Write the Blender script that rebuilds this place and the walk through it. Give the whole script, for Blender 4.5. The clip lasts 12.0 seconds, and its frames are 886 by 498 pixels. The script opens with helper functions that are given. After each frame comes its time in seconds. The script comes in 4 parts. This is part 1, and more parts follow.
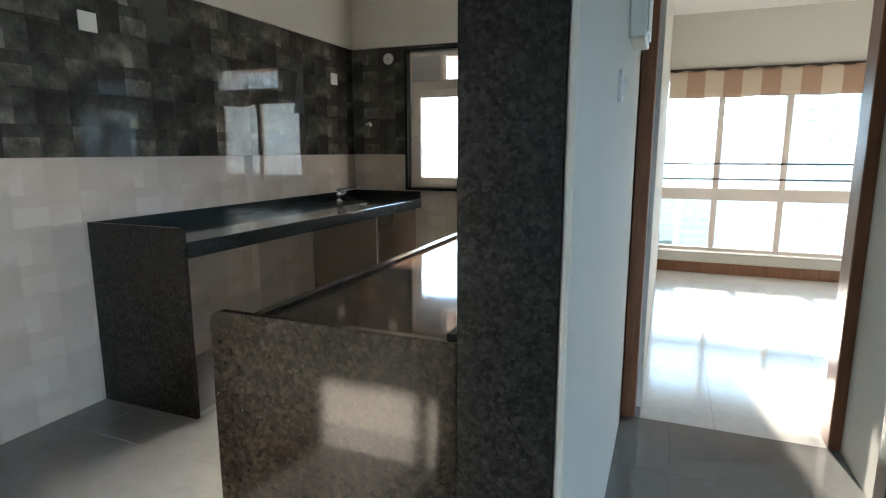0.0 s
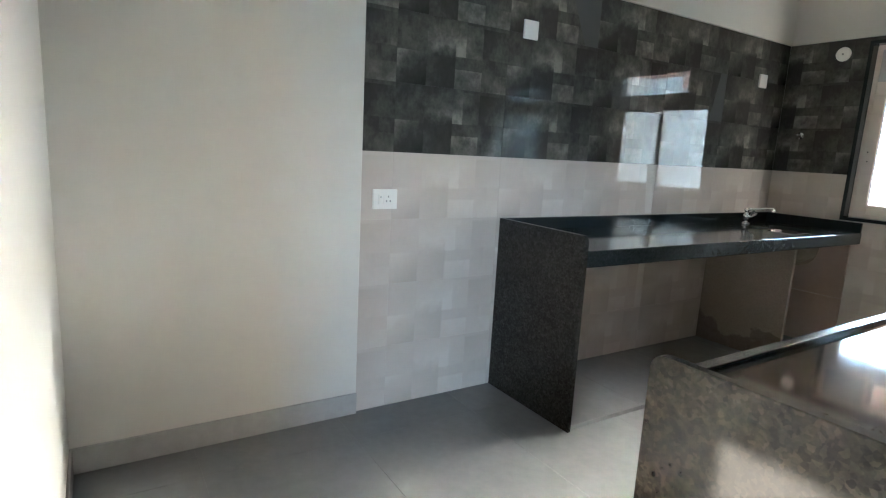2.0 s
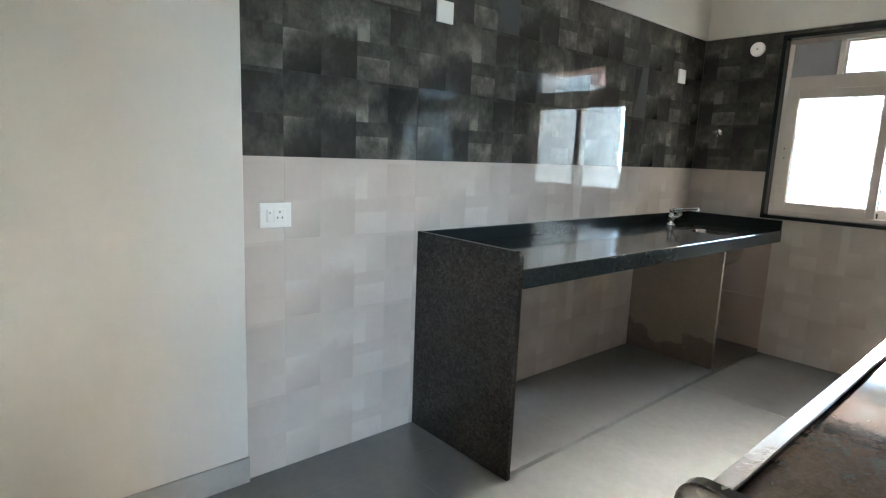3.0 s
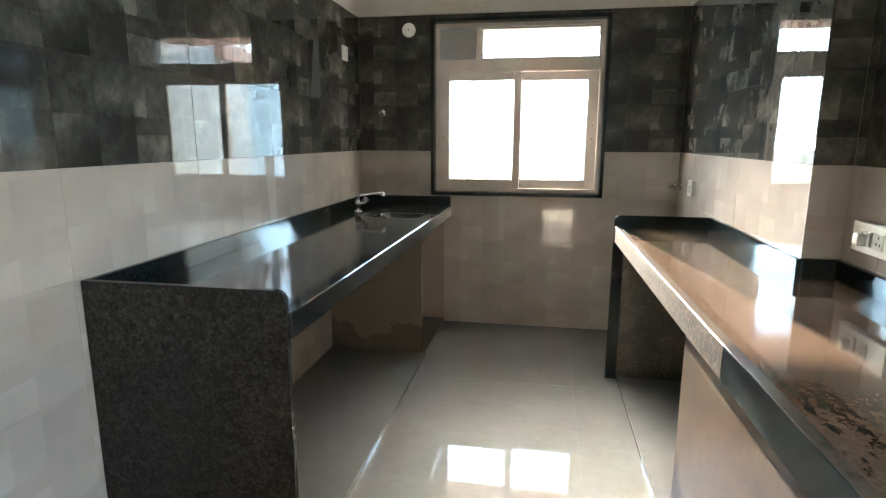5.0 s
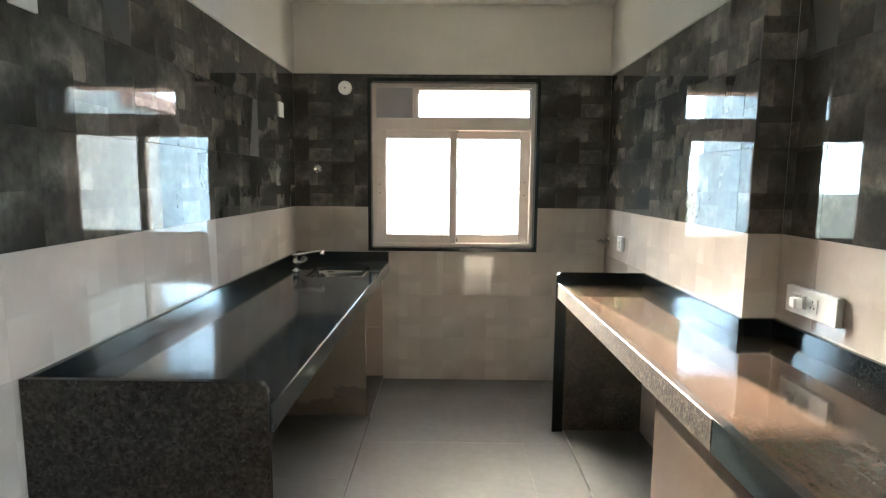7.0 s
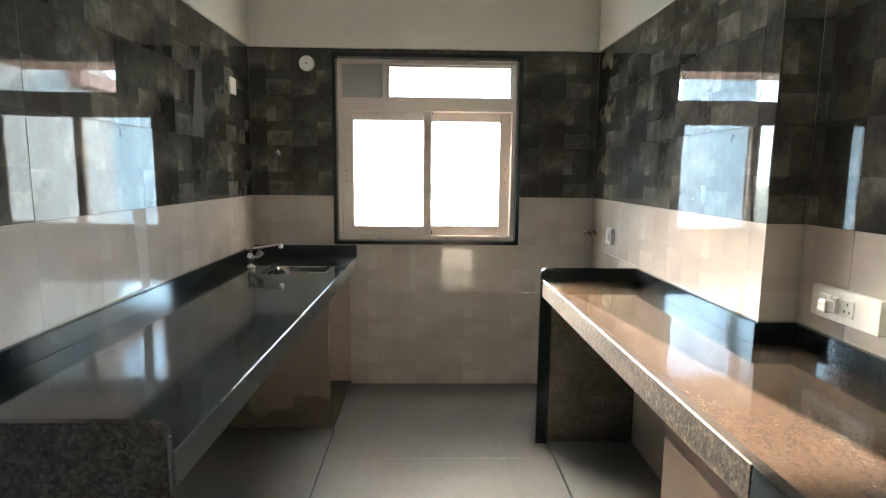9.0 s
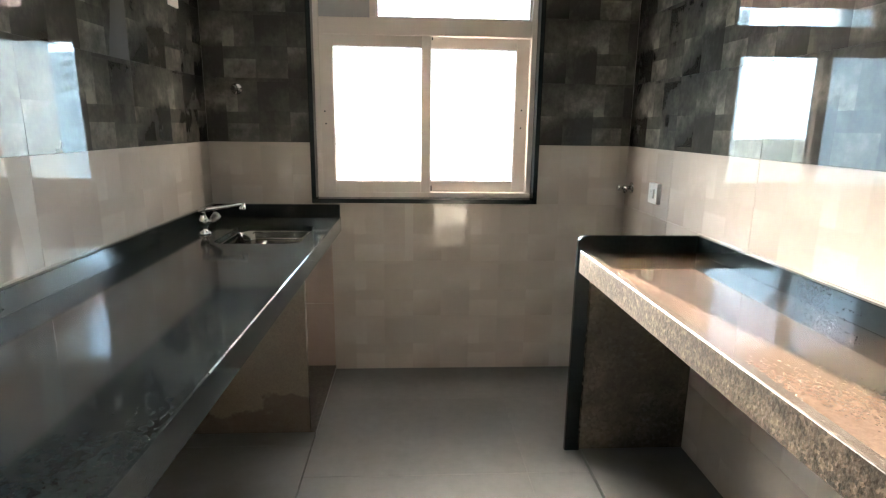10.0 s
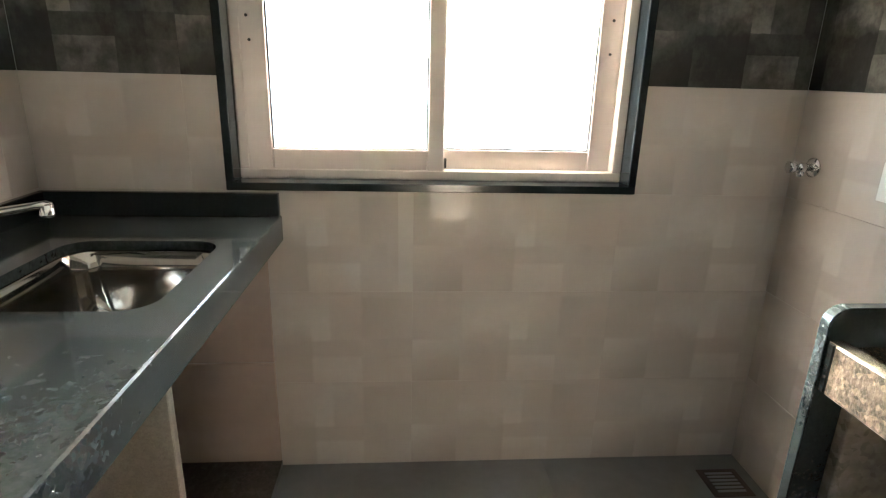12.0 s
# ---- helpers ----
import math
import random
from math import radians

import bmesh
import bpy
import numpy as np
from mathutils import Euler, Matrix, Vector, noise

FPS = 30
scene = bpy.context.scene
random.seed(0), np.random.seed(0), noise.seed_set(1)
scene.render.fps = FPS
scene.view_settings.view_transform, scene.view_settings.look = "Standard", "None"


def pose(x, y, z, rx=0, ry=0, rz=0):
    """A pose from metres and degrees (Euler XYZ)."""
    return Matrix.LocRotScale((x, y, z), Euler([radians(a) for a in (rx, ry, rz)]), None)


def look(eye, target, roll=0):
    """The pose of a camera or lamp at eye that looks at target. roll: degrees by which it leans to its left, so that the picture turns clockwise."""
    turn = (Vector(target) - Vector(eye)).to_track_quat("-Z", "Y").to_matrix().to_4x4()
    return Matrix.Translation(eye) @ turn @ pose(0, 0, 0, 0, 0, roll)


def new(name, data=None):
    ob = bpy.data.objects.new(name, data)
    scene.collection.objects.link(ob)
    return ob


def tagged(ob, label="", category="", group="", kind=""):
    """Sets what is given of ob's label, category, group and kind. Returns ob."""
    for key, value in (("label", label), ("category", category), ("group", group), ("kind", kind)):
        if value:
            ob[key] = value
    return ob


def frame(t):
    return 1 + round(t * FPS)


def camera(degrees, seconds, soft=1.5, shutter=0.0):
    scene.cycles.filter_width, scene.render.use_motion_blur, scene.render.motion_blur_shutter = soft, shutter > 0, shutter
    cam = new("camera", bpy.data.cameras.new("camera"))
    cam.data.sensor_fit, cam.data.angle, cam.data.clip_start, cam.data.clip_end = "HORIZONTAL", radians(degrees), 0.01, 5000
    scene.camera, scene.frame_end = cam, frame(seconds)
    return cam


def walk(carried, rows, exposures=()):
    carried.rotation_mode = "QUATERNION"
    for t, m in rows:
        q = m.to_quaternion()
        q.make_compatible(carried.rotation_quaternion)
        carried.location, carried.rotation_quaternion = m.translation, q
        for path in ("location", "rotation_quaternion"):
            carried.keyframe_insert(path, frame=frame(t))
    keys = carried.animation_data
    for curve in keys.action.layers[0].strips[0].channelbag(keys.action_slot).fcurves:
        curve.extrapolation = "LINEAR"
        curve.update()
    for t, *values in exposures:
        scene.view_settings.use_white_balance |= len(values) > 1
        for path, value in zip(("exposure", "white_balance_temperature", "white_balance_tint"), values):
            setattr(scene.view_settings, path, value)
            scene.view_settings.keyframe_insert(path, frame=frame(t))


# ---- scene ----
cam = camera(76.8, 12.0, soft=1.2)
PATH = [
    (0, (0.035, 0.21, 1.23), (-0.698, 2.039, 0.884), 0.0),
    (0.5, (-0.032, 0.213, 1.221), (-1.258, 1.747, 0.845), 1.1),
    (1, (-0.081, 0.179, 1.225), (-1.608, 1.409, 0.826), 1.9),
    (1.5, (-0.105, 0.196, 1.237), (-1.75, 1.271, 0.865), 1.7),
    (2, (-0.275, 0.279, 1.224), (-1.939, 1.331, 0.873), 3.1),
    (2.5, (-0.47, 0.413, 1.24), (-2.087, 1.545, 0.919), 3.6),
    (3, (-0.622, 0.526, 1.233), (-2.108, 1.822, 0.897), 2.3),
    (3.5, (-0.811, 0.675, 1.245), (-2.049, 2.202, 0.877), 1.1),
    (3.7, (-0.872, 0.717, 1.222), (-2.007, 2.325, 0.868), 0.6),
    (5.3, (-1.369, 0.742, 1.287), (-1.571, 2.692, 0.893), 0.6),
    (5.5, (-1.412, 0.735, 1.288), (-1.549, 2.691, 0.894), 0.8),
    (6, (-1.481, 0.751, 1.286), (-1.51, 2.715, 0.909), 0.6),
    (6.5, (-1.497, 0.752, 1.326), (-1.523, 2.725, 1.001), 0.8),
    (7, (-1.498, 0.75, 1.376), (-1.513, 2.735, 1.135), 0.5),
    (7.2, (-1.498, 0.752, 1.374), (-1.503, 2.742, 1.176), 0.5),
    (8.8, (-1.461, 0.981, 1.357), (-1.394, 2.966, 1.122), 0.6),
    (9, (-1.46, 1.072, 1.342), (-1.403, 3.053, 1.074), 0.6),
    (9.5, (-1.536, 1.353, 1.302), (-1.438, 3.32, 0.951), 0.9),
    (10, (-1.533, 1.691, 1.293), (-1.421, 3.64, 0.86), 0.8),
    (10.5, (-1.54, 2.016, 1.257), (-1.429, 3.948, 0.754), 1.3),
    (11, (-1.595, 2.388, 1.277), (-1.449, 4.302, 0.716), 2.0),
    (11.5, (-1.549, 2.724, 1.243), (-1.414, 4.635, 0.667), 1.7),
    (12, (-1.555, 2.98, 1.216), (-1.411, 4.884, 0.621), 1.5),
]
EXPOSURES = [(0, 4.59, 5720, 8), (0.4, 5.28, 5720, 6), (1.5, 5.06, 5370, 7), (2.5, 5.23, 5370, 7), (3.5, 5.30, 5570, 6), (5.5, 5.03, 5870, 6), (7, 5.16, 5920, 7), (9.5, 5.23, 5920, 8), (12, 5.75, 5970, 8)]
walk(cam, [(t, look(eye, target, roll)) for t, eye, target, roll in PATH], EXPOSURES)

# ---- world, sun, exposure ----
world = bpy.data.worlds.new("sky")
scene.world = world
world.use_nodes = True
wn = world.node_tree.nodes
sky = wn.new("ShaderNodeTexSky")
sky.sky_type, sky.sun_disc = "NISHITA", False
SUN_EL, SUN_AZ = 17.0, -8.5          # degrees; azimuth from +y, negative towards -x
sky.sun_elevation, sky.sun_rotation = radians(SUN_EL), radians(SUN_AZ)
sky.air_density, sky.dust_density, sky.ozone_density = 1.0, 0.08, 2.5
haze = wn.new("ShaderNodeHueSaturation")       # city haze greys the sky
haze.inputs["Saturation"].default_value = 0.14
cool = wn.new("ShaderNodeMix")                 # the haze scatters bluish light
cool.data_type, cool.blend_type = "RGBA", "MULTIPLY"
cool.inputs["Factor"].default_value = 1.0
cool.inputs["B"].default_value = (0.76, 0.975, 1.12, 1)
world.node_tree.links.new(sky.outputs[0], haze.inputs["Color"])
world.node_tree.links.new(haze.outputs[0], cool.inputs["A"])
world.node_tree.links.new(cool.outputs["Result"], wn["Background"].inputs[0])
wn["Background"].inputs[1].default_value = 0.145
sun = new("sun", bpy.data.lights.new("sun", "SUN"))
sun.data.energy, sun.data.angle, sun.data.color = 2.4, radians(0.8), (1.0, 0.815, 0.615)
sx, sy, sz = math.sin(radians(SUN_AZ)) * math.cos(radians(SUN_EL)), math.cos(radians(SUN_AZ)) * math.cos(radians(SUN_EL)), math.sin(radians(SUN_EL))
sun.matrix_world = look((sx * 30, sy * 30, sz * 30 + 1), (0, 0, 1))

# ---- materials ----


class Mat:
    """A node material under construction."""

    def __init__(self, name, rough=0.5, metal=0.0, spec=0.5, color=(0.5, 0.5, 0.5)):
        self.m = bpy.data.materials.new(name)
        self.m.use_nodes = True
        self.t = self.m.node_tree
        self.b = self.t.nodes["Principled BSDF"]
        self.b.inputs["Roughness"].default_value = rough
        self.b.inputs["Metallic"].default_value = metal
        self.b.inputs["Specular IOR Level"].default_value = spec
        self.b.inputs["Base Color"].default_value = (*color, 1)

    def node(self, kind, **inputs):
        n = self.t.nodes.new("ShaderNode" + kind)
        for k, v in inputs.items():
            self.plug(v, n.inputs[k])
        return n

    def plug(self, v, socket):
        if isinstance(v, bpy.types.NodeSocket):
            self.t.links.new(v, socket)
        else:
            socket.default_value = v

    def coords(self):
        return self.node("TexCoord").outputs["Object"]

    def world_coords(self):
        return self.node("NewGeometry").outputs["Position"]

    def noise(self, vec, scale, detail=4.0, rough=0.6):
        return self.node("TexNoise", Vector=vec, Scale=scale, Detail=detail, Roughness=rough).outputs["Fac"]

    def math(self, op, a, b=0.0, clamp=False):
        n = self.t.nodes.new("ShaderNodeMath")
        n.operation, n.use_clamp = op, clamp
        self.plug(a, n.inputs[0])
        self.plug(b, n.inputs[1])
        return n.outputs[0]

    def ramp(self, fac, stops):
        n = self.node("ValToRGB", Fac=fac)
        e = n.color_ramp.elements
        while len(e) < len(stops):
            e.new(0.5)
        for el, (p, c) in zip(e, stops):
            el.position, el.color = p, (*c, 1) if len(c) == 3 else c
        return n.outputs["Color"]

    def mix(self, fac, a, b, mode="MIX"):
        n = self.t.nodes.new("ShaderNodeMix")
        n.data_type, n.blend_type = "RGBA", mode
        self.plug(fac, n.inputs["Factor"])
        self.plug(a if isinstance(a, bpy.types.NodeSocket) else (*a, 1), n.inputs["A"])
        self.plug(b if isinstance(b, bpy.types.NodeSocket) else (*b, 1), n.inputs["B"])
        return n.outputs["Result"]

    def bump(self, height, strength, distance=0.002):
        n = self.node("Bump", Height=height, Strength=strength, Distance=distance)
        self.plug(n.outputs["Normal"], self.b.inputs["Normal"])

    def color(self, c):
        self.plug(c, self.b.inputs["Base Color"])
        return self

    def rough(self, r):
        self.plug(r, self.b.inputs["Roughness"])
        return self


def grey(v, tint=(1, 1, 1)):
    return tuple(v * t for t in tint)


def mottled(name, base, spread, scale, rough, bump=0.1, fine=60.0, spec=0.5, metal=0.0):
    """A plain surface with broad and fine variation."""
    m = Mat(name, rough, metal, spec)
    p = m.world_coords()
    f = m.math("ADD", m.math("MULTIPLY", m.noise(p, scale), 0.7), m.math("MULTIPLY", m.noise(p, fine, 2), 0.3))
    m.color(m.ramp(f, [(0.3, grey(1 - spread, base)), (0.7, grey(1 + spread, base))]))
    m.rough(m.math("ADD", rough - 0.05, m.math("MULTIPLY", m.noise(p, scale * 3), 0.1)))
    if bump:
        m.bump(m.noise(p, fine * 3, 3), bump, 0.001)
    return m.m


def printed_tile(name, dark):
    """Polished ceramic tile, 600 x 300, printed with brushed 150 mm blocks that overlap unevenly."""
    m = Mat(name, 0.02, 0, 0.42 if dark else 0.30)
    p = m.coords()
    rnd = m.node("ObjectInfo").outputs["Random"]
    shift = m.node("CombineXYZ", X=m.math("MULTIPLY", rnd, 7.0), Y=m.math("MULTIPLY", rnd, 3.0), Z=rnd).outputs[0]
    q = m.node("VectorMath").outputs[0]
    q.node.operation = "ADD"
    m.plug(p, q.node.inputs[0])
    m.plug(shift, q.node.inputs[1])
    wob = m.mix(0.006, p, m.node("TexNoise", Vector=q, Scale=45.0, Detail=3.0).outputs["Color"])
    s = m.node("SeparateXYZ", Vector=wob).outputs
    u, v = s["X"], s["Z"]

    def slope(x, a, b, lo, hi):
        return m.node("MapRange", **{"Value": x, "From Min": a, "From Max": b, "To Min": lo, "To Max": hi}).outputs[0]

    patchy = slope(m.noise(q, 16.0, 5, 0.65), 0.3, 0.7, -0.5, 0.5)
    ragged = slope(m.noise(q, 22.0, 2), 0.3, 0.7, -0.013, 0.013)
    total = slope(v, 0.0, 0.3, 0.30, 0.24)
    # left, right, bottom, top, tone, gain to the right, gain upwards, ragged lower edge
    for a, b, c, d, tone, gu, gv, soft in ((0.0, 0.15, 0.145, 0.31, 0.27, 0.05, -0.10, 0), (0.0, 0.15, -0.01, 0.145, 0.24, -0.26, 0.42, 0), (0.15, 0.30, -0.01, 0.31, 0.17, -0.12, -0.10, 0),
                                           (0.15, 0.35, 0.135, 0.30, 0.44, 0.12, -0.34, 1), (0.30, 0.45, 0.145, 0.29, 0.36, -0.14, -0.05, 0), (0.30, 0.355, 0.145, 0.31, 0.48, 0.05, -0.42, 0),
                                           (0.30, 0.45, -0.01, 0.09, 0.44, 0.06, 0.12, 0), (0.45, 0.60, -0.01, 0.085, 0.36, 0.1, -0.06, 0), (0.45, 0.60, 0.15, 0.285, 0.22, 0.16, -0.16, 0),
                                           (0.45, 0.525, 0.05, 0.15, 0.27, -0.1, -0.1, 1)):
        vv = m.math("ADD", v, ragged) if soft else v
        e = 0.001 if dark else 0.005
        mask = m.math("MULTIPLY", slope(u, a - e, a + e, 0, 1), slope(u, b - e, b + e, 1, 0))
        mask = m.math("MULTIPLY", mask, m.math("MULTIPLY", slope(vv, c - e, c + ((0.055 if dark else 0.07) if soft else e), 0, 1), slope(v, d - e, d + e, 1, 0)))
        value = m.math("ADD", slope(u, a, b, tone - gu / 2, tone + gu / 2), slope(v, c, d, -gv / 2, gv / 2))
        n = m.node("MapRange", **{"Value": mask})
        m.plug(total, n.inputs["To Min"])
        m.plug(value, n.inputs["To Max"])
        total = n.outputs[0]
    grain = 0.035 if dark else 0.012
    brush = slope(m.noise(m.node("Mapping", Vector=q, Scale=(70, 1, 30)).outputs[0], 1.0, 3), 0.3, 0.7, -grain, grain)
    broad = slope(m.noise(m.world_coords(), 2.2, 3), 0.3, 0.7, 0.82, 1.18)
    total = m.math("ADD", m.math("MULTIPLY", total, m.math("ADD", m.math("MULTIPLY", patchy, 0.75 if dark else 0.3), 1.0)), brush)
    total = m.math("MULTIPLY", total, broad, clamp=True)
    if dark:
        m.color(m.ramp(total, [(0.0, (0.028, 0.0272, 0.025)), (0.2, (0.046, 0.0445, 0.040)), (0.4, (0.098, 0.094, 0.082)), (0.75, (0.245, 0.23, 0.195))]))
    else:
        m.color(m.ramp(total, [(0.05, (0.452, 0.397, 0.347)), (0.3, (0.522, 0.465, 0.411)), (0.6, (0.602, 0.550, 0.495))]))
    m.bump(m.noise(m.world_coords(), 5.0, 2), 0.02, 0.004)
    return m.m


def granite(name, low, mid, high, rough, blotch=0.5, stain=0.0, wet=0.0, spec=0.5, crystal=110.0, pits=0.0, tide=0.0, drops=0.0):
    """Dark stone with crystals, soft pale blotches, faint saw streaks, damp stains and, if sawn, pits."""
    m = Mat(name, rough, 0, spec)
    p = m.world_coords()
    cells = m.node("TexVoronoi", Vector=m.mix(0.01, p, m.node("TexNoise", Vector=p, Scale=crystal * 0.8, Detail=2.0).outputs["Color"]), Scale=crystal).outputs["Color"]
    g = m.node("RGBToBW", Color=cells).outputs[0]
    f = m.math("ADD", m.math("MULTIPLY", g, 0.45), m.math("MULTIPLY", m.noise(p, crystal * 0.35, 4, 0.6), 0.55))
    base = m.ramp(f, [(0.3, low), (0.52, mid), (0.8, high)])
    streak = m.noise(m.node("Mapping", Vector=p, Scale=(45, 2.5, 45)).outputs[0], 1.0, 4)
    base = m.mix(m.ramp(streak, [(0.5, (0, 0, 0)), (0.75, (0.4, 0.4, 0.4))]), base, high)
    if wet:      # clean dark spots in the film of dust
        clean = m.ramp(m.noise(p, 16.0, 4, 0.55), [(0.52, (0, 0, 0)), (0.64, (1, 1, 1))])
        base = m.mix(m.math("MULTIPLY", clean, wet), base, low)
    if stain:
        damp = m.ramp(m.noise(p, 2.3, 5, 0.6), [(0.44, (0, 0, 0)), (0.56, (1, 1, 1))])
        base = m.mix(m.math("MULTIPLY", damp, stain), base, grey(0.5, low))
    if drops:    # dark dried drops, thick towards the passage end of the slab
        drip = m.ramp(m.noise(m.node("Mapping", Vector=p, Scale=(1.5, 0.6, 1.0)).outputs[0], 40.0, 2, 0.45), [(0.55, (0, 0, 0)), (0.60, (1, 1, 1))])
        reach = m.node("MapRange", **{"Value": m.node("SeparateXYZ", Vector=p).outputs["Y"], "From Min": 1.6, "From Max": 2.2, "To Min": drops, "To Max": 0.05}).outputs[0]
        base = m.mix(m.math("MULTIPLY", drip, reach), base, grey(0.3, low))
    if tide:     # a ragged damp mark that has climbed from the foot
        height = m.math("SUBTRACT", m.node("SeparateXYZ", Vector=p).outputs["Z"], m.math("MULTIPLY", m.noise(p, 5.0, 5, 0.55), 0.34))
        wetted = m.node("MapRange", **{"Value": height, "From Min": tide - 0.17, "From Max": tide - 0.155, "To Min": 1.0, "To Max": 0.0}).outputs[0]
        base = m.mix(m.math("MULTIPLY", wetted, m.math("ADD", 0.3, m.math("MULTIPLY", m.noise(p, 18.0, 3), 0.5))), base, grey(0.32, low))
    spots = m.ramp(m.noise(p, 60.0, 3.0, 0.5), [(0.54, (0, 0, 0)), (0.68, (1, 1, 1))])
    patch = m.ramp(m.noise(p, 2.6, 3), [(0.42, (0, 0, 0)), (0.62, (1, 1, 1))])
    dust = m.math("MULTIPLY", m.math("MULTIPLY", spots, patch), blotch)
    m.color(m.mix(dust, base, grey(0.20, (1.0, 0.98, 0.92))))
    m.rough(m.math("ADD", m.math("ADD", rough, m.math("MULTIPLY", dust, 0.02)), m.math("MULTIPLY", m.noise(p, 2.5, 3), 0.03)))
    if pits:
        m.bump(m.noise(p, 110.0, 3, 0.55), pits, 0.005)
    return m.m


def polished_floor(name, base, rough):
    m = Mat(name, rough, 0, 0.5)
    p = m.world_coords()
    rnd = m.node("ObjectInfo").outputs["Random"]
    f = m.math("ADD", m.math("MULTIPLY", m.noise(p, 3.0, 5), 0.6), m.math("MULTIPLY", m.noise(p, 22, 4), 0.4))
    f = m.math("ADD", f, m.math("MULTIPLY", m.math("SUBTRACT", rnd, 0.5), 0.08))
    m.color(m.ramp(f, [(0.3, grey(0.86, base)), (0.7, grey(1.1, base))]))
    m.rough(m.math("ADD", rough - 0.01, m.math("MULTIPLY", m.noise(p, 5.0, 4), 0.02)))
    m.bump(m.noise(p, 6.0, 2), 0.012, 0.003)
    return m.m


M_PLASTER = mottled("cream_plaster", (0.635, 0.612, 0.56), 0.025, 1.3, 0.7, 0.15, 40)
M_PINKISH = mottled("pinkish_ceramic_tile", (0.44, 0.345, 0.29), 0.06, 4, 0.25, 0.05, 40)
M_CEILING = mottled("white_ceiling_paint", (0.84, 0.83, 0.79), 0.02, 1.0, 0.8, 0.1, 40)
M_DARK = printed_tile("dark_printed_tile", True)
M_LIGHT = printed_tile("light_printed_tile", False)
M_GROUT = mottled("grout", (0.42, 0.40, 0.365), 0.06, 8, 0.9)
M_LGROUT = mottled("pale_grout", (0.55, 0.505, 0.45), 0.04, 8, 0.6)
M_FGROUT = mottled("floor_grout", (0.194, 0.192, 0.186), 0.05, 8, 0.5)
M_DGROUT = mottled("dark_grout", (0.05, 0.048, 0.045), 0.06, 8, 0.8)
M_BLACK = granite("black_granite", (0.0115, 0.0155, 0.0172), (0.0135, 0.0178, 0.0196), (0.0165, 0.0212, 0.0230), 0.07, 0.0, spec=0.34, crystal=260.0)
M_SLAB = granite("dust_filmed_black_granite", (0.018, 0.0218, 0.0222), (0.0255, 0.030, 0.0304), (0.037, 0.0425, 0.0425), 0.07, 0.09, 0.0, 0.12, 0.36, 150.0)
M_PANEL = granite("brown_black_granite", (0.013, 0.0100, 0.0074), (0.027, 0.0205, 0.0153), (0.056, 0.043, 0.032), 0.06, 0.05, 0.0, 0.35, 0.3, 120.0)
M_SIDE = granite("grey_black_granite", (0.015, 0.0135, 0.012), (0.026, 0.0235, 0.021), (0.050, 0.0455, 0.041), 0.15, 0.05, 0.0, 0.2, 0.2, 130.0)
M_DUSTY = granite("dusty_black_granite", (0.050, 0.0345, 0.025), (0.066, 0.045, 0.033), (0.083, 0.058, 0.043), 0.05, 0.0, 0.0, 0.08, 0.3, 200.0, drops=0.3)
M_SAWN = granite("sawn_brown_granite_edge", (0.0025, 0.0019, 0.0014), (0.020, 0.0152, 0.011), (0.078, 0.061, 0.045), 0.5, 0.0, 0.0, 0.6, 0.15, 125.0, 0.3)
M_LIP = mottled("pale_stone_dust", (0.052, 0.043, 0.036), 0.15, 9, 0.22, 0.15, 70)
M_STONE = granite("dusty_unpolished_stone", (0.032, 0.021, 0.0135), (0.043, 0.029, 0.019), (0.055, 0.038, 0.026), 0.34, 0.05, 0.5, 0.3, 0.3, crystal=34.0)
M_LINING = granite("stained_tan_stone", (0.085, 0.072, 0.056), (0.125, 0.107, 0.084), (0.17, 0.147, 0.117), 0.2, 0.3, 0.6, 0.3, crystal=80.0)
M_PART = granite("pale_stained_stone", (0.215, 0.186, 0.152), (0.25, 0.217, 0.178), (0.28, 0.245, 0.203), 0.2, 0.1, 0.15, crystal=300.0, tide=0.15)
M_UNDER = granite("dark_brown_plinth", (0.035, 0.027, 0.021), (0.055, 0.043, 0.034), (0.09, 0.072, 0.058), 0.3, 0.2)
M_FLOOR = polished_floor("grey_vitrified_tile", (0.212, 0.213, 0.209), 0.02)
M_MARBLE = polished_floor("white_marble_tile", (0.74, 0.73, 0.70), 0.12)
M_SKIRT = polished_floor("grey_skirting_tile", (0.42, 0.41, 0.39), 0.25)
M_ALU = mottled("powder_coated_aluminium", (0.72, 0.64, 0.585), 0.03, 4, 0.42, 0.05, 90)
M_WHITE = mottled("white_plastic", (0.78, 0.77, 0.73), 0.015, 6, 0.35, 0)
M_GREYPL = mottled("grey_plastic", (0.25, 0.25, 0.25), 0.03, 6, 0.4, 0)
M_BOARD = mottled("grey_blanking_board", (0.42, 0.41, 0.42), 0.03, 5, 0.6, 0.05)
M_CHROME = mottled("chrome", (0.75, 0.75, 0.76), 0.02, 20, 0.10, 0, metal=1.0)
M_STEEL = mottled("stainless_steel", (0.38, 0.36, 0.335), 0.03, 10, 0.08, 0.0, 80, metal=1.0)


def wood(name, a, b):
    m = Mat(name, 0.38)
    p = m.node("Mapping", Vector=m.world_coords(), Scale=(14, 14, 1.2)).outputs[0]
    f = m.noise(p, 3.0, 6, 0.65)
    m.color(m.ramp(f, [(0.3, a), (0.7, b)]))
    m.bump(f, 0.15, 0.001)
    return m.m


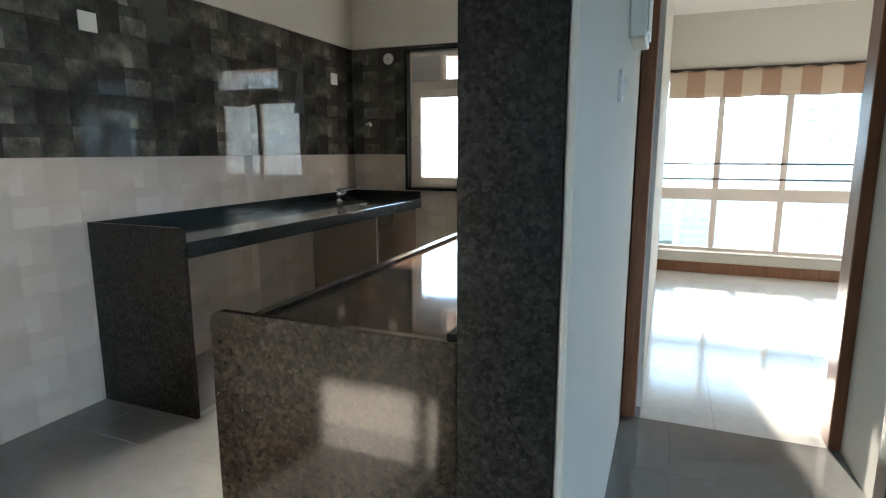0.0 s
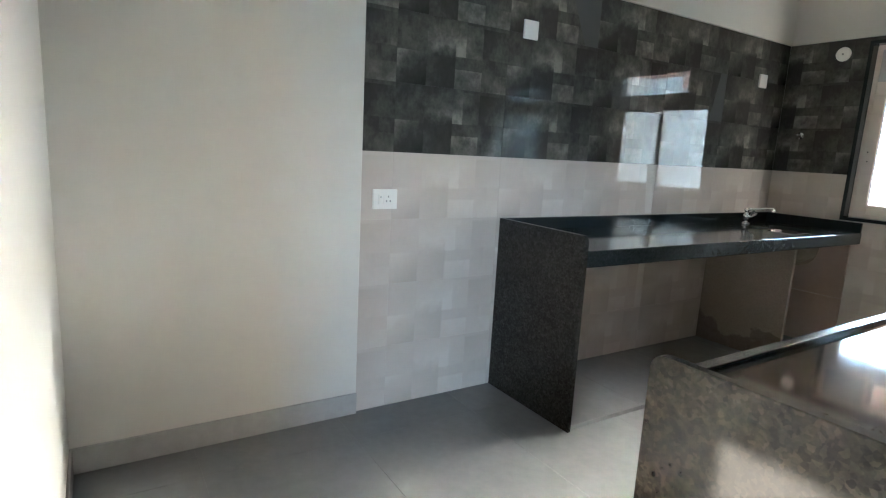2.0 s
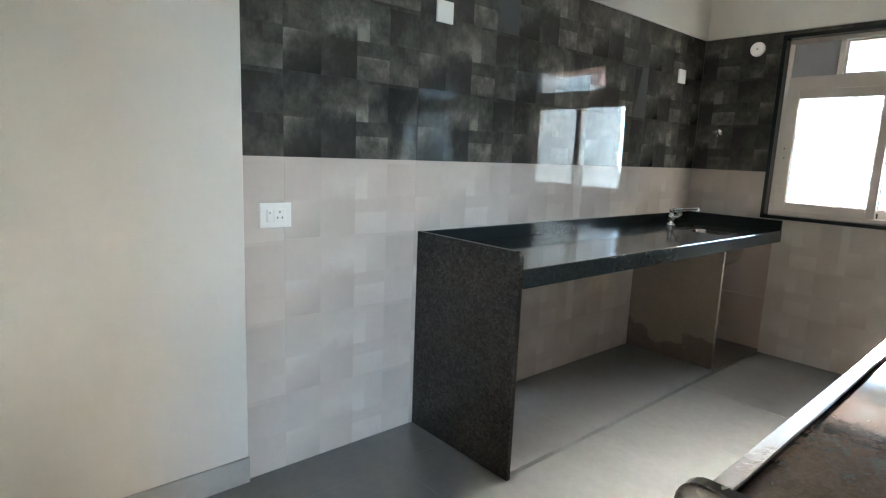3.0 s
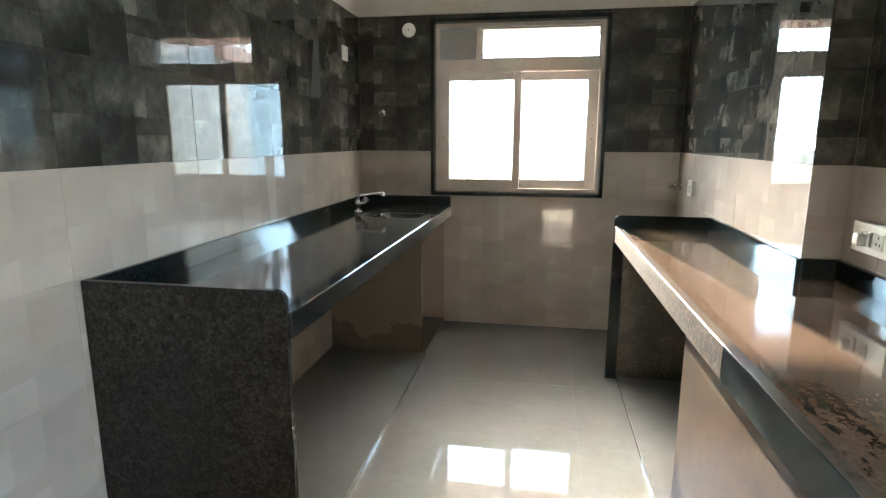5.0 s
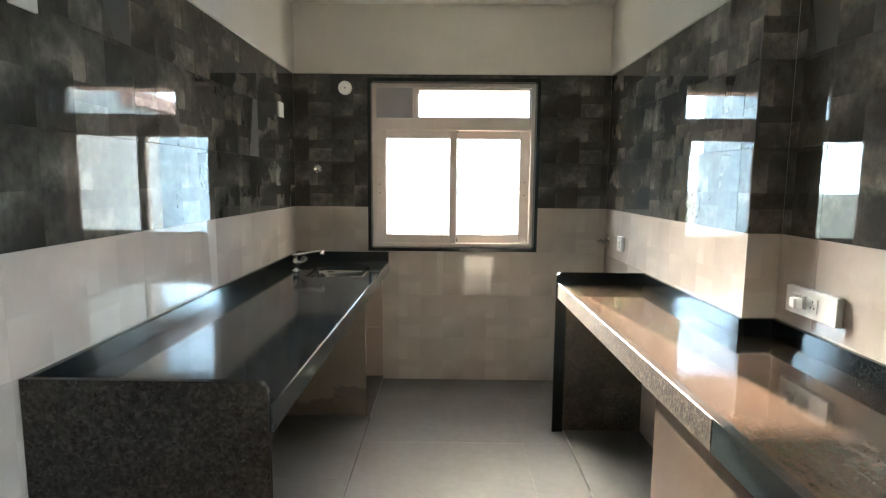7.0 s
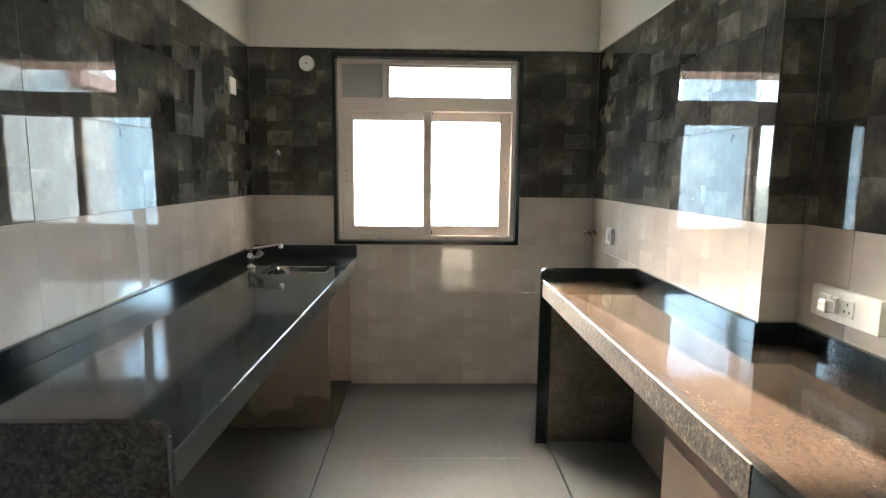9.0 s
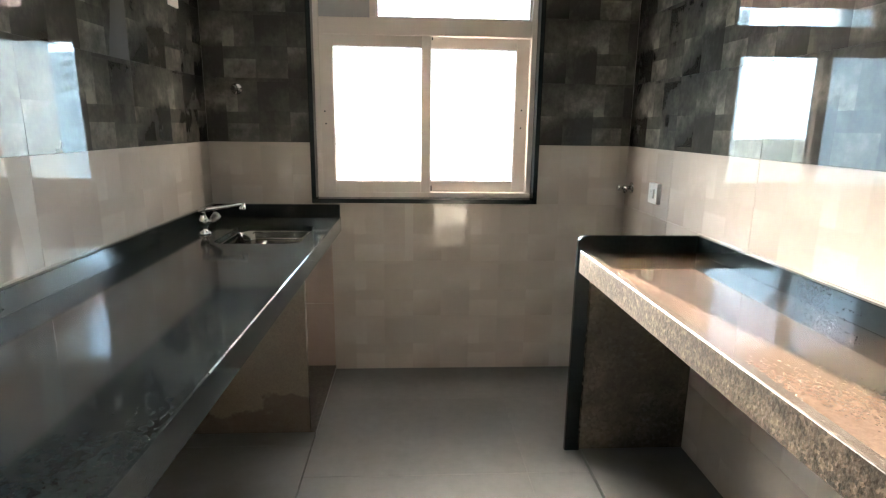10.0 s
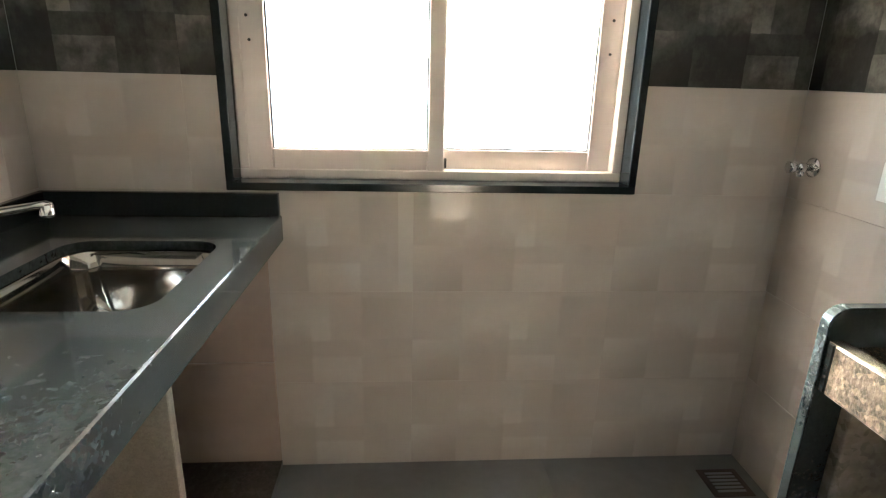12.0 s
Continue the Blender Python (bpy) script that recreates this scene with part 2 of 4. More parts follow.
M_WOOD = wood("reddish_brown_wood", (0.14, 0.055, 0.025), (0.26, 0.11, 0.05))
M_DWOOD = wood("dark_brown_wood", (0.03, 0.02, 0.016), (0.06, 0.04, 0.03))
M_PINK = mottled("pink_exterior_paint", (0.46, 0.27, 0.215), 0.04, 1.5, 0.8, 0.2)
M_EXT = mottled("pale_exterior_paint", (0.62, 0.60, 0.56), 0.05, 0.6, 0.85, 0.2)
M_RUBBER = mottled("black_rubber", (0.02, 0.02, 0.02), 0.1, 10, 0.6, 0)

glass = Mat("window_glass", 0.0, 0, 0.5, (0.93, 0.96, 0.96))
glass.b.inputs["Transmission Weight"].default_value = 1.0
glass.b.inputs["IOR"].default_value = 1.45
M_GLASS = glass.m
crystal_ = Mat("clear_acrylic", 0.04, 0, 0.5, (0.92, 0.92, 0.90))
crystal_.b.inputs["Transmission Weight"].default_value = 0.75
crystal_.b.inputs["IOR"].default_value = 1.49
M_CRYSTAL = crystal_.m
# bedroom panes: grey tint added to dim the daylight and the view
tint = Mat("dimming_window_glass", 0.0)
clear = tint.node("BsdfTransparent", Color=(0.6, 0.61, 0.61, 1))
gloss = tint.node("BsdfGlossy", Color=(1, 1, 1, 1), Roughness=0.0)
blend = tint.node("MixShader", Fac=tint.node("Fresnel", IOR=1.45).outputs[0])
tint.t.links.new(clear.outputs[0], blend.inputs[1])
tint.t.links.new(gloss.outputs[0], blend.inputs[2])
tint.t.links.new(blend.outputs[0], tint.t.nodes["Material Output"].inputs["Surface"])
M_TINT = tint.m

# ---- building helpers ----


def add_box(bm, x0, x1, y0, y1, z0, z1, bevel=0.0, segments=1):
    r = bmesh.ops.create_cube(bm, size=1.0, matrix=Matrix.LocRotScale(((x0 + x1) / 2, (y0 + y1) / 2, (z0 + z1) / 2), None, (abs(x1 - x0), abs(y1 - y0), abs(z1 - z0))))
    if bevel:
        edges = list({e for v in r["verts"] for e in v.link_edges})
        bmesh.ops.bevel(bm, geom=edges, offset=bevel, segments=segments, affect="EDGES", profile=0.5)


def add_tube(bm, points, radii, sides=16, caps=True):
    """A round tube along points with a radius at each."""
    rings = []
    pts = [Vector(p) for p in points]
    for i, p in enumerate(pts):
        d = (pts[min(i + 1, len(pts) - 1)] - pts[max(i - 1, 0)]).normalized()
        a = d.orthogonal().normalized() if i == 0 else (rings_a - d * rings_a.dot(d)).normalized()
        rings_a = a
        b = d.cross(a)
        rings.append([bm.verts.new(p + (a * math.cos(q) + b * math.sin(q)) * radii[i]) for q in (2 * math.pi * k / sides for k in range(sides))])
    for r0, r1 in zip(rings, rings[1:]):
        for k in range(sides):
            f = bm.faces.new((r0[k], r0[(k + 1) % sides], r1[(k + 1) % sides], r1[k]))
            f.smooth = True
    if caps:
        bm.faces.new(rings[0][::-1])
        bm.faces.new(rings[-1])


def finish(name, bm, material):
    bmesh.ops.recalc_face_normals(bm, faces=bm.faces[:])
    me = bpy.data.meshes.new(name)
    bm.to_mesh(me)
    bm.free()
    me.materials.append(material)
    return new(name, me)


def part(name, bm, material, parent=None, label=""):
    ob = finish(name, bm, material)
    ob.parent = parent
    return tagged(ob, label)


def box(name, dims, material, parent=None, bevel=0.0, label="", segments=1):
    bm = bmesh.new()
    add_box(bm, *dims, bevel=bevel, segments=segments)
    return part(name, bm, material, parent, label)


def holder(name, x, y, z, label, category, group="", kind=""):
    ob = tagged(new(name), label, category, group, kind)
    ob.location = (x, y, z)
    bpy.context.view_layer.update()
    return ob


def under(ob, parent):
    """Hang ob, built in world places, under a parent that stands elsewhere."""
    ob.parent = parent
    ob.matrix_parent_inverse = Matrix.Translation(-parent.location)
    return ob


def structure(ob, label):
    return tagged(ob, label, kind="structure")


def rounded_panel(axis_x0, axis_x1, y0, y1, z0, z1, radius, side):
    """An upright slab in the xz plane whose upper corner on one side (-1: low x, 1: high x) is rounded."""
    pts = [(axis_x0, z0), (axis_x1, z0)]
    arc = [(math.cos(a), math.sin(a)) for a in (math.pi / 2 * k / 6 for k in range(7))]
    if side > 0:
        pts += [(axis_x1 - radius + radius * c, z1 - radius + radius * s) for c, s in arc] + [(axis_x0, z1)]
    else:
        pts += [(axis_x1, z1)] + [(axis_x0 + radius - radius * c, z1 - radius + radius * s) for c, s in arc[::-1]]
    bm = bmesh.new()
    f = bm.faces.new([bm.verts.new((x, y0, z)) for x, z in pts])
    ext = bmesh.ops.extrude_face_region(bm, geom=[f])
    bmesh.ops.translate(bm, vec=(0, y1 - y0, 0), verts=[v for v in ext["geom"] if isinstance(v, bmesh.types.BMVert)])
    rim = [e for e in bm.edges if len(e.link_faces) == 2 and e.calc_face_angle(0) > 1.2 and abs(e.verts[0].co.y - e.verts[1].co.y) < 1e-6]
    bmesh.ops.bevel(bm, geom=rim, offset=0.002, segments=2, affect="EDGES")
    return bm


def rounded_rect(cx, cy, hx, hy, r, z, n=6):
    out = []
    for k, (sx_, sy_) in enumerate(((1, 1), (-1, 1), (-1, -1), (1, -1))):
        for i in range(n + 1):
            a = math.pi / 2 * (k + i / n)
            out.append((cx + sx_ * (hx - r) + r * math.cos(a), cy + sy_ * (hy - r) + r * math.sin(a), z))
    return out


def loft(bm, loops, smooth=True, close=False):
    rings = [[bm.verts.new(p) for p in loop] for loop in loops]
    n = len(rings[0])
    for a, b in zip(rings, rings[1:]):
        for k in range(n):
            f = bm.faces.new((a[k], a[(k + 1) % n], b[(k + 1) % n], b[k]))
            f.smooth = smooth
    if close:
        bm.faces.new(rings[-1])
    return rings


# ---- plan, in metres ----
XL = -2.525            # tiled face of the sink wall
YW = 4.525             # tiled face of the window wall
XC = -0.430            # tiled face of the column
XR = -0.310            # tiled face of the recess beside it
YC = 2.737             # where the column begins
YP = 1.115             # end panel of the second worktop, and the stone jamb
XP = -0.105             # passage face of the dividing wall
YD = 2.82              # wall with the bedroom door
YB = 6.40              # bedroom window wall
BAND, TOP, CEIL = 1.2, 2.07, 2.505
SLAB, LIP = 0.83, 0.895
TH = 0.008             # tile thickness
WX0, WX1, WZ0, WZ1 = -2.033, -0.893, 0.902, 2.045     # window opening
YT0 = 1.262            # where the tiles begin on the sink wall
YN = 0.16              # wall that closes the dining side

# ---- walls ----
PL = 0.014             # plaster stands proud of the tiles above them
structure(box("wall_west", (XL - 0.22, XL - TH, YT0, YW + 0.2, -0.1, CEIL), M_GROUT), "masonry wall behind the sink worktop")
structure(box("wall_west_upper", (XL - TH, XL + PL, YT0, YW, TOP, CEIL), M_PLASTER, bevel=0.002), "cream painted plaster above dark tiles")
structure(box("wall_west_plain", (XL - 0.22, XL + 0.012, YN - 0.2, YT0, -0.1, CEIL), M_PLASTER, bevel=0.003), "plain cream painted wall beside the tiles")
structure(box("wall_south", (XL - 0.22, -0.45, YN - 0.15, YN, -0.1, CEIL), M_PLASTER, bevel=0.006), "plain cream painted return wall")
# window wall in four pieces around the opening
for nm, d in (("wall_north_1", (XL - TH, WX0, YW + TH, YW + 0.2, -0.1, CEIL)), ("wall_north_2", (WX1, XC + 0.34, YW + TH, YW + 0.2, -0.1, CEIL)),
              ("wall_north_3", (WX0, WX1, YW + TH, YW + 0.2, -0.1, WZ0)), ("wall_north_4", (WX0, WX1, YW + TH, YW + 0.2, WZ1, CEIL))):
    structure(box(nm, d, M_GROUT), "masonry wall around the kitchen window")
structure(box("wall_north_upper", (XL + PL, XC - PL, YW - PL, YW + TH, TOP, CEIL), M_PLASTER, bevel=0.002), "cream painted plaster above the kitchen window")
structure(box("wall_east_column", (XC + TH, XP, YC + TH, YW + TH, -0.1, CEIL), M_GROUT), "masonry column clad in tiles")
structure(box("wall_east_recess", (XR + TH, XP - 0.004, YP + 0.02, YC + TH, -0.1, CEIL), M_GROUT), "masonry wall between kitchen and passage")
structure(box("wall_passage", (XP - 0.004, XP, YP + 0.002, YD, -0.1, CEIL), M_PLASTER), "cream painted wall of the passage")
structure(box("wall_east_upper_1", (XC - PL, XC + TH, YC, YW, TOP, CEIL), M_PLASTER, bevel=0.002), "cream painted plaster above dark tiles")
structure(box("wall_east_upper_2", (XR - PL, XR + TH, YP + 0.02, YC, TOP, CEIL), M_PLASTER, bevel=0.002), "cream painted plaster above dark tiles")
structure(box("stone_jamb", (-0.302, -0.121, YP, YP + 0.02, 0, CEIL), M_SIDE, bevel=0.002), "dark granite cladding on the wall's end")
structure(box("wall_jamb_edge", (-0.121, XP + 0.0005, YP + 0.002, YP + 0.06, 0, CEIL), M_PLASTER, bevel=0.008, segments=3), "cream painted corner beside the granite jamb")
# passage and bedroom
structure(box("wall_door_1", (XP - 0.1, XP, YD, YD + 0.12, -0.1, CEIL), M_PLASTER), "cream painted wall beside the bedroom door")
structure(box("wall_door_2", (XP, 0.80, YD, YD + 0.12, 2.14, CEIL), M_PLASTER), "cream painted wall above the bedroom door")
structure(box("wall_door_3", (0.80, 3.3, YD, YD + 0.12, -0.1, CEIL), M_PLASTER), "cream painted wall beside the bedroom door")
structure(box("wall_passage_east", (0.77, 0.98, 2.35, YD, -0.1, CEIL), M_PLASTER, bevel=0.003), "cream painted side wall of the passage")
structure(box("wall_bedroom_west", (XP, -0.02, YD + 0.12, YB + 0.2, -0.1, 2.6), M_PLASTER), "cream painted bedroom side wall")
structure(box("wall_bedroom_east", (3.3, 3.45, YD, YB + 0.2, -0.1, 2.6), M_PLASTER), "cream painted bedroom side wall")
structure(box("wall_bedroom_sill", (-0.02, 3.3, YB, YB + 0.2, -0.1, 0.20), M_PLASTER), "low cream wall under the bedroom window")
structure(box("wall_bedroom_head", (-0.02, 3.3, YB, YB + 0.2, 2.02, 2.6), M_PLASTER), "cream wall above the bedroom window")
structure(box("wall_outer_face", (XC + 0.34 - 0.1, XP, YW + 0.2, 7.3, -8, 6.0), M_EXT), "pale painted outside face of the bedroom wall")
# rooms behind
structure(box("wall_living_south", (-2.7, 4.0, -4.2, -4.05, -0.1, CEIL), M_PLASTER), "plain cream wall that closes the living room")
structure(box("wall_living_west", (-1.40, -1.25, -4.2, YN - 0.15, -0.1, CEIL), M_PLASTER), "plain cream wall of the living room")
structure(box("wall_living_east_1", (3.85, 4.0, -4.05, -2.6, -0.1, CEIL), M_PLASTER), "plain cream wall beside the living room opening")
structure(box("wall_living_east_2", (3.85, 4.0, -1.3, 2.4, -0.1, CEIL), M_PLASTER), "plain cream wall beside the living room opening")
structure(box("wall_living_east_3", (3.85, 4.0, -2.6, -1.3, 2.2, CEIL), M_PLASTER), "plain cream wall above the living room opening")
structure(box("wall_living_north", (0.98, 4.0, 2.25, 2.4, -0.1, CEIL), M_PLASTER), "plain cream wall that closes the living room")

structure(box("ceiling", (-2.8, 4.1, -4.3, YW + 0.2, CEIL, CEIL + 0.12), M_CEILING), "white painted ceiling")
structure(box("ceiling_bedroom", (XP - 0.1, 3.45, YW + 0.2, YB + 0.2, 2.53, 2.65), M_CEILING), "white painted bedroom ceiling")
floor = structure(box("floor", (-2.8, 4.1, -4.3, YD, -0.15, -0.0012), M_FGROUT), "large polished grey floor tiles")
structure(box("floor_kitchen_bed", (-2.8, XP, YD, YW + 0.2, -0.15, -0.0012), M_FGROUT), "mortar bed under the kitchen tiles")
floor_b = structure(box("floor_bedroom", (XP, 3.45, YD, YB + 0.2, -0.15, -0.0012), M_FGROUT), "polished white marble floor tiles")

GD = 0.0012            # joints lie this far behind the tiles' faces
for nm, (gx0, gx1, gy0, gy1), cut in (("grout_1", (XL - TH, XL - GD, YT0, YW), 0), ("grout_2", (XL, WX0, YW + GD, YW + TH), 0.9), ("grout_3", (WX1, XC, YW + GD, YW + TH), 0.9),
                                      ("grout_4", (XC + GD, XC + TH, YC, YW), 0), ("grout_5", (XC, XR, YC + GD, YC + TH), 0), ("grout_6", (XR + GD, XR + TH, YP + 0.022, YC), 0)):
    structure(box(nm, (gx0, gx1, gy0, gy1, BAND, TOP), M_DGROUT), "dark grout of the upper wall tiles")
    structure(box(nm + "_lower", (gx0, gx1, gy0, gy1, cut, BAND), M_LGROUT), "pale grout of the lower wall tiles")
structure(box("grout_7", (XL, XC, YW + GD, YW + TH, 0, 0.9), M_LGROUT), "pale grout of the lower wall tiles")

# ---- skirting ----
structure(box("skirting_west", (XL + 0.012, XL + 0.022, YN, YT0, 0, 0.10), M_SKIRT, bevel=0.002), "grey tile skirting along the plain wall")
structure(box("skirting_south", (XL + 0.022, -0.45, YN, YN + 0.010, 0, 0.10), M_SKIRT, bevel=0.002), "grey tile skirting along the return wall")
structure(box("skirting_bedroom", (-0.02, 3.3, YB - 0.012, YB, 0, 0.11), M_WOOD, bevel=0.002), "reddish brown skirting under the bedroom window")
structure(box("sill_bedroom", (-0.02, 3.3, YB - 0.02, YB + 0.06, 0.20, 0.215), M_EXT, bevel=0.002), "pale stone sill under the bedroom window")

# ---- kitchen window ----
win = tagged(new("window_1"), "beige aluminium sliding window with clear panes, closed", "window", kind="structure")
YF = YW + 0.055        # inner face of the aluminium frame
# dark stone lining around the opening
ST = 0.022
for nm, d in (("stone_sill", (WX0, WX1, YW - 0.012, YW + 0.2, WZ0, WZ0 + ST)), ("stone_head", (WX0, WX1, YW - 0.012, YW + 0.2, WZ1 - ST, WZ1)),
              ("stone_reveal", (WX0, WX0 + ST, YW - 0.012, YW + 0.2, WZ0 + ST, WZ1 - ST)), ("stone_reveal", (WX1 - ST, WX1, YW - 0.012, YW + 0.2, WZ0 + ST, WZ1 - ST))):
    box(nm, d, M_BLACK, win, bevel=0.0015, label="black granite lining")
fx0, fx1, fz0, fz1 = WX0 + ST, WX1 - ST, WZ0 + ST, WZ1 - ST
TZ0, TZ1 = 1.715, 1.795           # transom rail
BX = fx0 + 0.273                   # right edge of the blanked corner
F = 0.028
for d in ((fx0, fx1, YF, YF + 0.09, fz0, fz0 + F), (fx0, fx1, YF, YF + 0.09, fz1 - F, fz1), (fx0, fx0 + F, YF, YF + 0.09, fz0 + F, fz1 - F),
          (fx1 - F, fx1, YF, YF + 0.09, fz0 + F, fz1 - F), (fx0 + F, fx1 - F, YF - 0.003, YF + 0.09, TZ0, TZ1), (BX, BX + 0.03, YF - 0.002, YF + 0.09, TZ1, fz1 - F)):
    box("window_frame", d, M_ALU, win, bevel=0.003)
box("blanking_panel", (fx0 + F, BX, YF + 0.01, YF + 0.02, TZ1, fz1 - F), M_BOARD, win, label="grey blanking panel for an exhaust fan")


def sash(x0, x1, z0, z1, y, stile, rail):
    """A sliding leaf: four profiles, glazing bead, pane."""
    leaf = box("sash", (x0, x0 + stile[0], y, y + 0.03, z0, z1), M_ALU, win, bevel=0.003)
    for d in ((x1 - stile[1], x1, y, y + 0.03, z0, z1), (x0 + stile[0], x1 - stile[1], y + 0.001, y + 0.03, z0, z0 + rail), (x0 + stile[0], x1 - stile[1], y + 0.001, y + 0.03, z1 - rail, z1)):
        box("sash_rail", d, M_ALU, leaf, bevel=0.003)
    gx0, gx1, gz0, gz1 = x0 + stile[0], x1 - stile[1], z0 + rail, z1 - rail
    for d in ((gx0, gx0 + 0.004, y + 0.004, y + 0.012, gz0, gz1), (gx1 - 0.004, gx1, y + 0.004, y + 0.012, gz0, gz1), (gx0, gx1, y + 0.004, y + 0.012, gz0, gz0 + 0.004), (gx0, gx1, y + 0.004, y + 0.012, gz1 - 0.004, gz1)):
        box("gasket", d, M_RUBBER, leaf)
    pane = box("pane", (gx0 - 0.004, gx1 + 0.004, y + 0.013, y + 0.018, gz0 - 0.004, gz1 + 0.004), M_GLASS, leaf, label="clear glass pane")
    pane.visible_shadow = False
    return leaf


MID = (fx0 + fx1) / 2
left = sash(fx0 + F - 0.01, MID + 0.025, fz0 + F - 0.004, TZ0 + 0.008, YF + 0.002, (0.075, 0.047), 0.061)
right = sash(MID - 0.022, fx1 - F + 0.01, fz0 + F - 0.004, TZ0 + 0.008, YF + 0.034, (0.047, 0.075), 0.061)
tp = box("pane", (BX + 0.03, fx1 - F, YF + 0.03, YF + 0.035, TZ1, fz1 - F), M_GLASS, win, label="clear transom pane")
tp.visible_shadow = False
for d in ((BX + 0.03, fx1 - F, YF + 0.02, YF + 0.03, TZ1, TZ1 + 0.012), (BX + 0.03, fx1 - F, YF + 0.02, YF + 0.03, fz1 - F - 0.012, fz1 - F),
          (BX + 0.03, BX + 0.042, YF + 0.02, YF + 0.03, TZ1 + 0.012, fz1 - F - 0.012), (fx1 - F - 0.012, fx1 - F, YF + 0.02, YF + 0.03, TZ1 + 0.012, fz1 - F - 0.012)):
    box("glazing_bead", d, M_ALU, win, bevel=0.002)
# handles' screws, bumpers
for x, z, y in ((-1.961, 1.292, YF + 0.002), (-1.965, 1.352, YF + 0.002), (-0.973, 1.282, YF + 0.034), (-0.972, 1.371, YF + 0.034)):
    bm = bmesh.new()
    add_tube(bm, [(x, y + 0.001, z), (x, y - 0.003, z)], [0.0045, 0.0035], 10)
    part("screw", bm, M_RUBBER, left if x < MID else right, "dark screw head")
box("bumper", (MID + 0.028, MID + 0.034, YF + 0.024, YF + 0.034, fz0 + F + 0.004, fz0 + F + 0.032), M_RUBBER, win, label="black rubber stop")
box("bumper", (MID + 0.028, MID + 0.034, YF + 0.024, YF + 0.034, TZ0 - 0.014, TZ0 + 0.002), M_RUBBER, win, label="black rubber stop")

# ---- slab over the window, outside ----
structure(box("balcony_slab", (WX0 - 1.3, XP - 0.2, YW + 0.2, YW + 1.3, 2.14, 2.28), M_PINK), "pink painted slab jutting out above the kitchen window")
bm = bmesh.new()
add_tube(bm, [(-1.42, YW + 0.75, 2.14), (-1.42, YW + 0.75, 2.125), (-1.42, YW + 0.75, 2.118)], [0.075, 0.075, 0.055], 24)
tagged(part("outdoor_lamp", bm, M_WHITE), "round white lamp under the outside slab, unlit", "lamp")

# unseen slab, added to keep sky light out of the bedroom
structure(box("balcony_slab_2", (XP - 0.2, 3.6, YB + 0.2, YB + 2.2, 2.14, 2.28), M_PINK), "unseen slab added to block light above the bedroom window")

# ---- sink worktop ----
XF = -1.925            # front of the sink worktop
top = tagged(new("sink_worktop"), "black granite sink worktop on stone panels, dusty and polished", "worktop")
part("end_panel", rounded_panel(XL + 0.002, XF, 2.032, 2.054, 0, LIP, 0.03, 1), M_SIDE, top, "dark granite end panel with a rounded corner")
# slab with the sink's hole
SX, SY, HX, HY = -2.146, 4.066, 0.171, 0.203
x0, x1, y0, y1 = XL + 0.002, XF, 2.054, YW - 0.002
inner = rounded_rect(SX, SY, HX, HY, 0.06, SLAB, 6)
angs = [math.atan2(p[1] - SY, p[0] - SX) for p in inner]
outer = []
for p, a in zip(inner, angs):
    c, s = math.cos(a), math.sin(a)
    k = min(((x1 if c > 0 else x0) - SX) / c if abs(c) > 1e-6 else 1e9, ((y1 if s > 0 else y0) - SY) / s if abs(s) > 1e-6 else 1e9)
    outer.append([SX + c * k, SY + s * k, SLAB])
for cx, cy in ((x0, y0), (x1, y0), (x0, y1), (x1, y1)):       # the nearest outer point becomes the corner itself
    a = math.atan2(cy - SY, cx - SX)
    i = min(range(len(angs)), key=lambda q: abs(math.remainder(angs[q] - a, 2 * math.pi)))
    outer[i] = [cx, cy, SLAB]
bm = bmesh.new()
DROP = 0.022
rings = loft(bm, [[(x, y, z - DROP) for x, y, z in outer], outer, inner, [(x, y, z - DROP) for x, y, z in inner], [(x, y, z - DROP) for x, y, z in outer]], smooth=False)
bmesh.ops.remove_doubles(bm, verts=bm.verts[:], dist=1e-5)
def splay_long(ob):
    """The front of the long worktop stands 2.5 cm further out at its far end."""
    for v in ob.data.vertices:
        if v.co.x < -0.7:
            v.co.x += 0.026 * (3.72 - v.co.y) / 2.6
    return ob


def splay(ob):
    """The front runs out by 3 cm towards the window wall."""
    for v in ob.data.vertices:
        if v.co.x > SX + HX + 0.02:
            v.co.x += 0.03 * (v.co.y - 2.054) / 2.47
    return ob


splay(part("slab", bm, M_SLAB, top, "polished black granite slab cut out for a sink"))
splay(box("front_edge", (XF - 0.022, XF + 0.004, 2.056, YW - 0.002, 0.757, SLAB + 0.0005), M_SLAB, top, bevel=0.003, label="black granite front edge"))
box("upstand", (XL + 0.001, XL + 0.020, 2.054, YW - 0.020, SLAB - 0.001, LIP), M_BLACK, top, bevel=0.002, label="black granite upstand")
box("upstand", (XL + 0.001, XF + 0.03, YW - 0.020, YW - 0.001, SLAB - 0.001, LIP), M_BLACK, top, bevel=0.002, label="black granite upstand")
box("partition", (XL + 0.002, XF - 0.033, 3.852, 3.874, 0.02, SLAB - DROP), M_PART, top, bevel=0.002, label="stained stone partition under the slab")
for z0, z1 in ((0.023, 0.372), (0.376, SLAB - DROP - 0.001)):
    box("lining_tile", (XL + 0.03, XF - 0.014, YW - 0.010, YW - 0.0015, z0, z1), M_PINKISH, top, bevel=0.002, label="pinkish tile on the wall under the sink")
plinth = structure(box("plinth_1", (XL + 0.002, XF - 0.014, 2.055, 3.851, -0.009, 0.0205), M_FGROUT), "raised tiled plinth under the sink worktop")
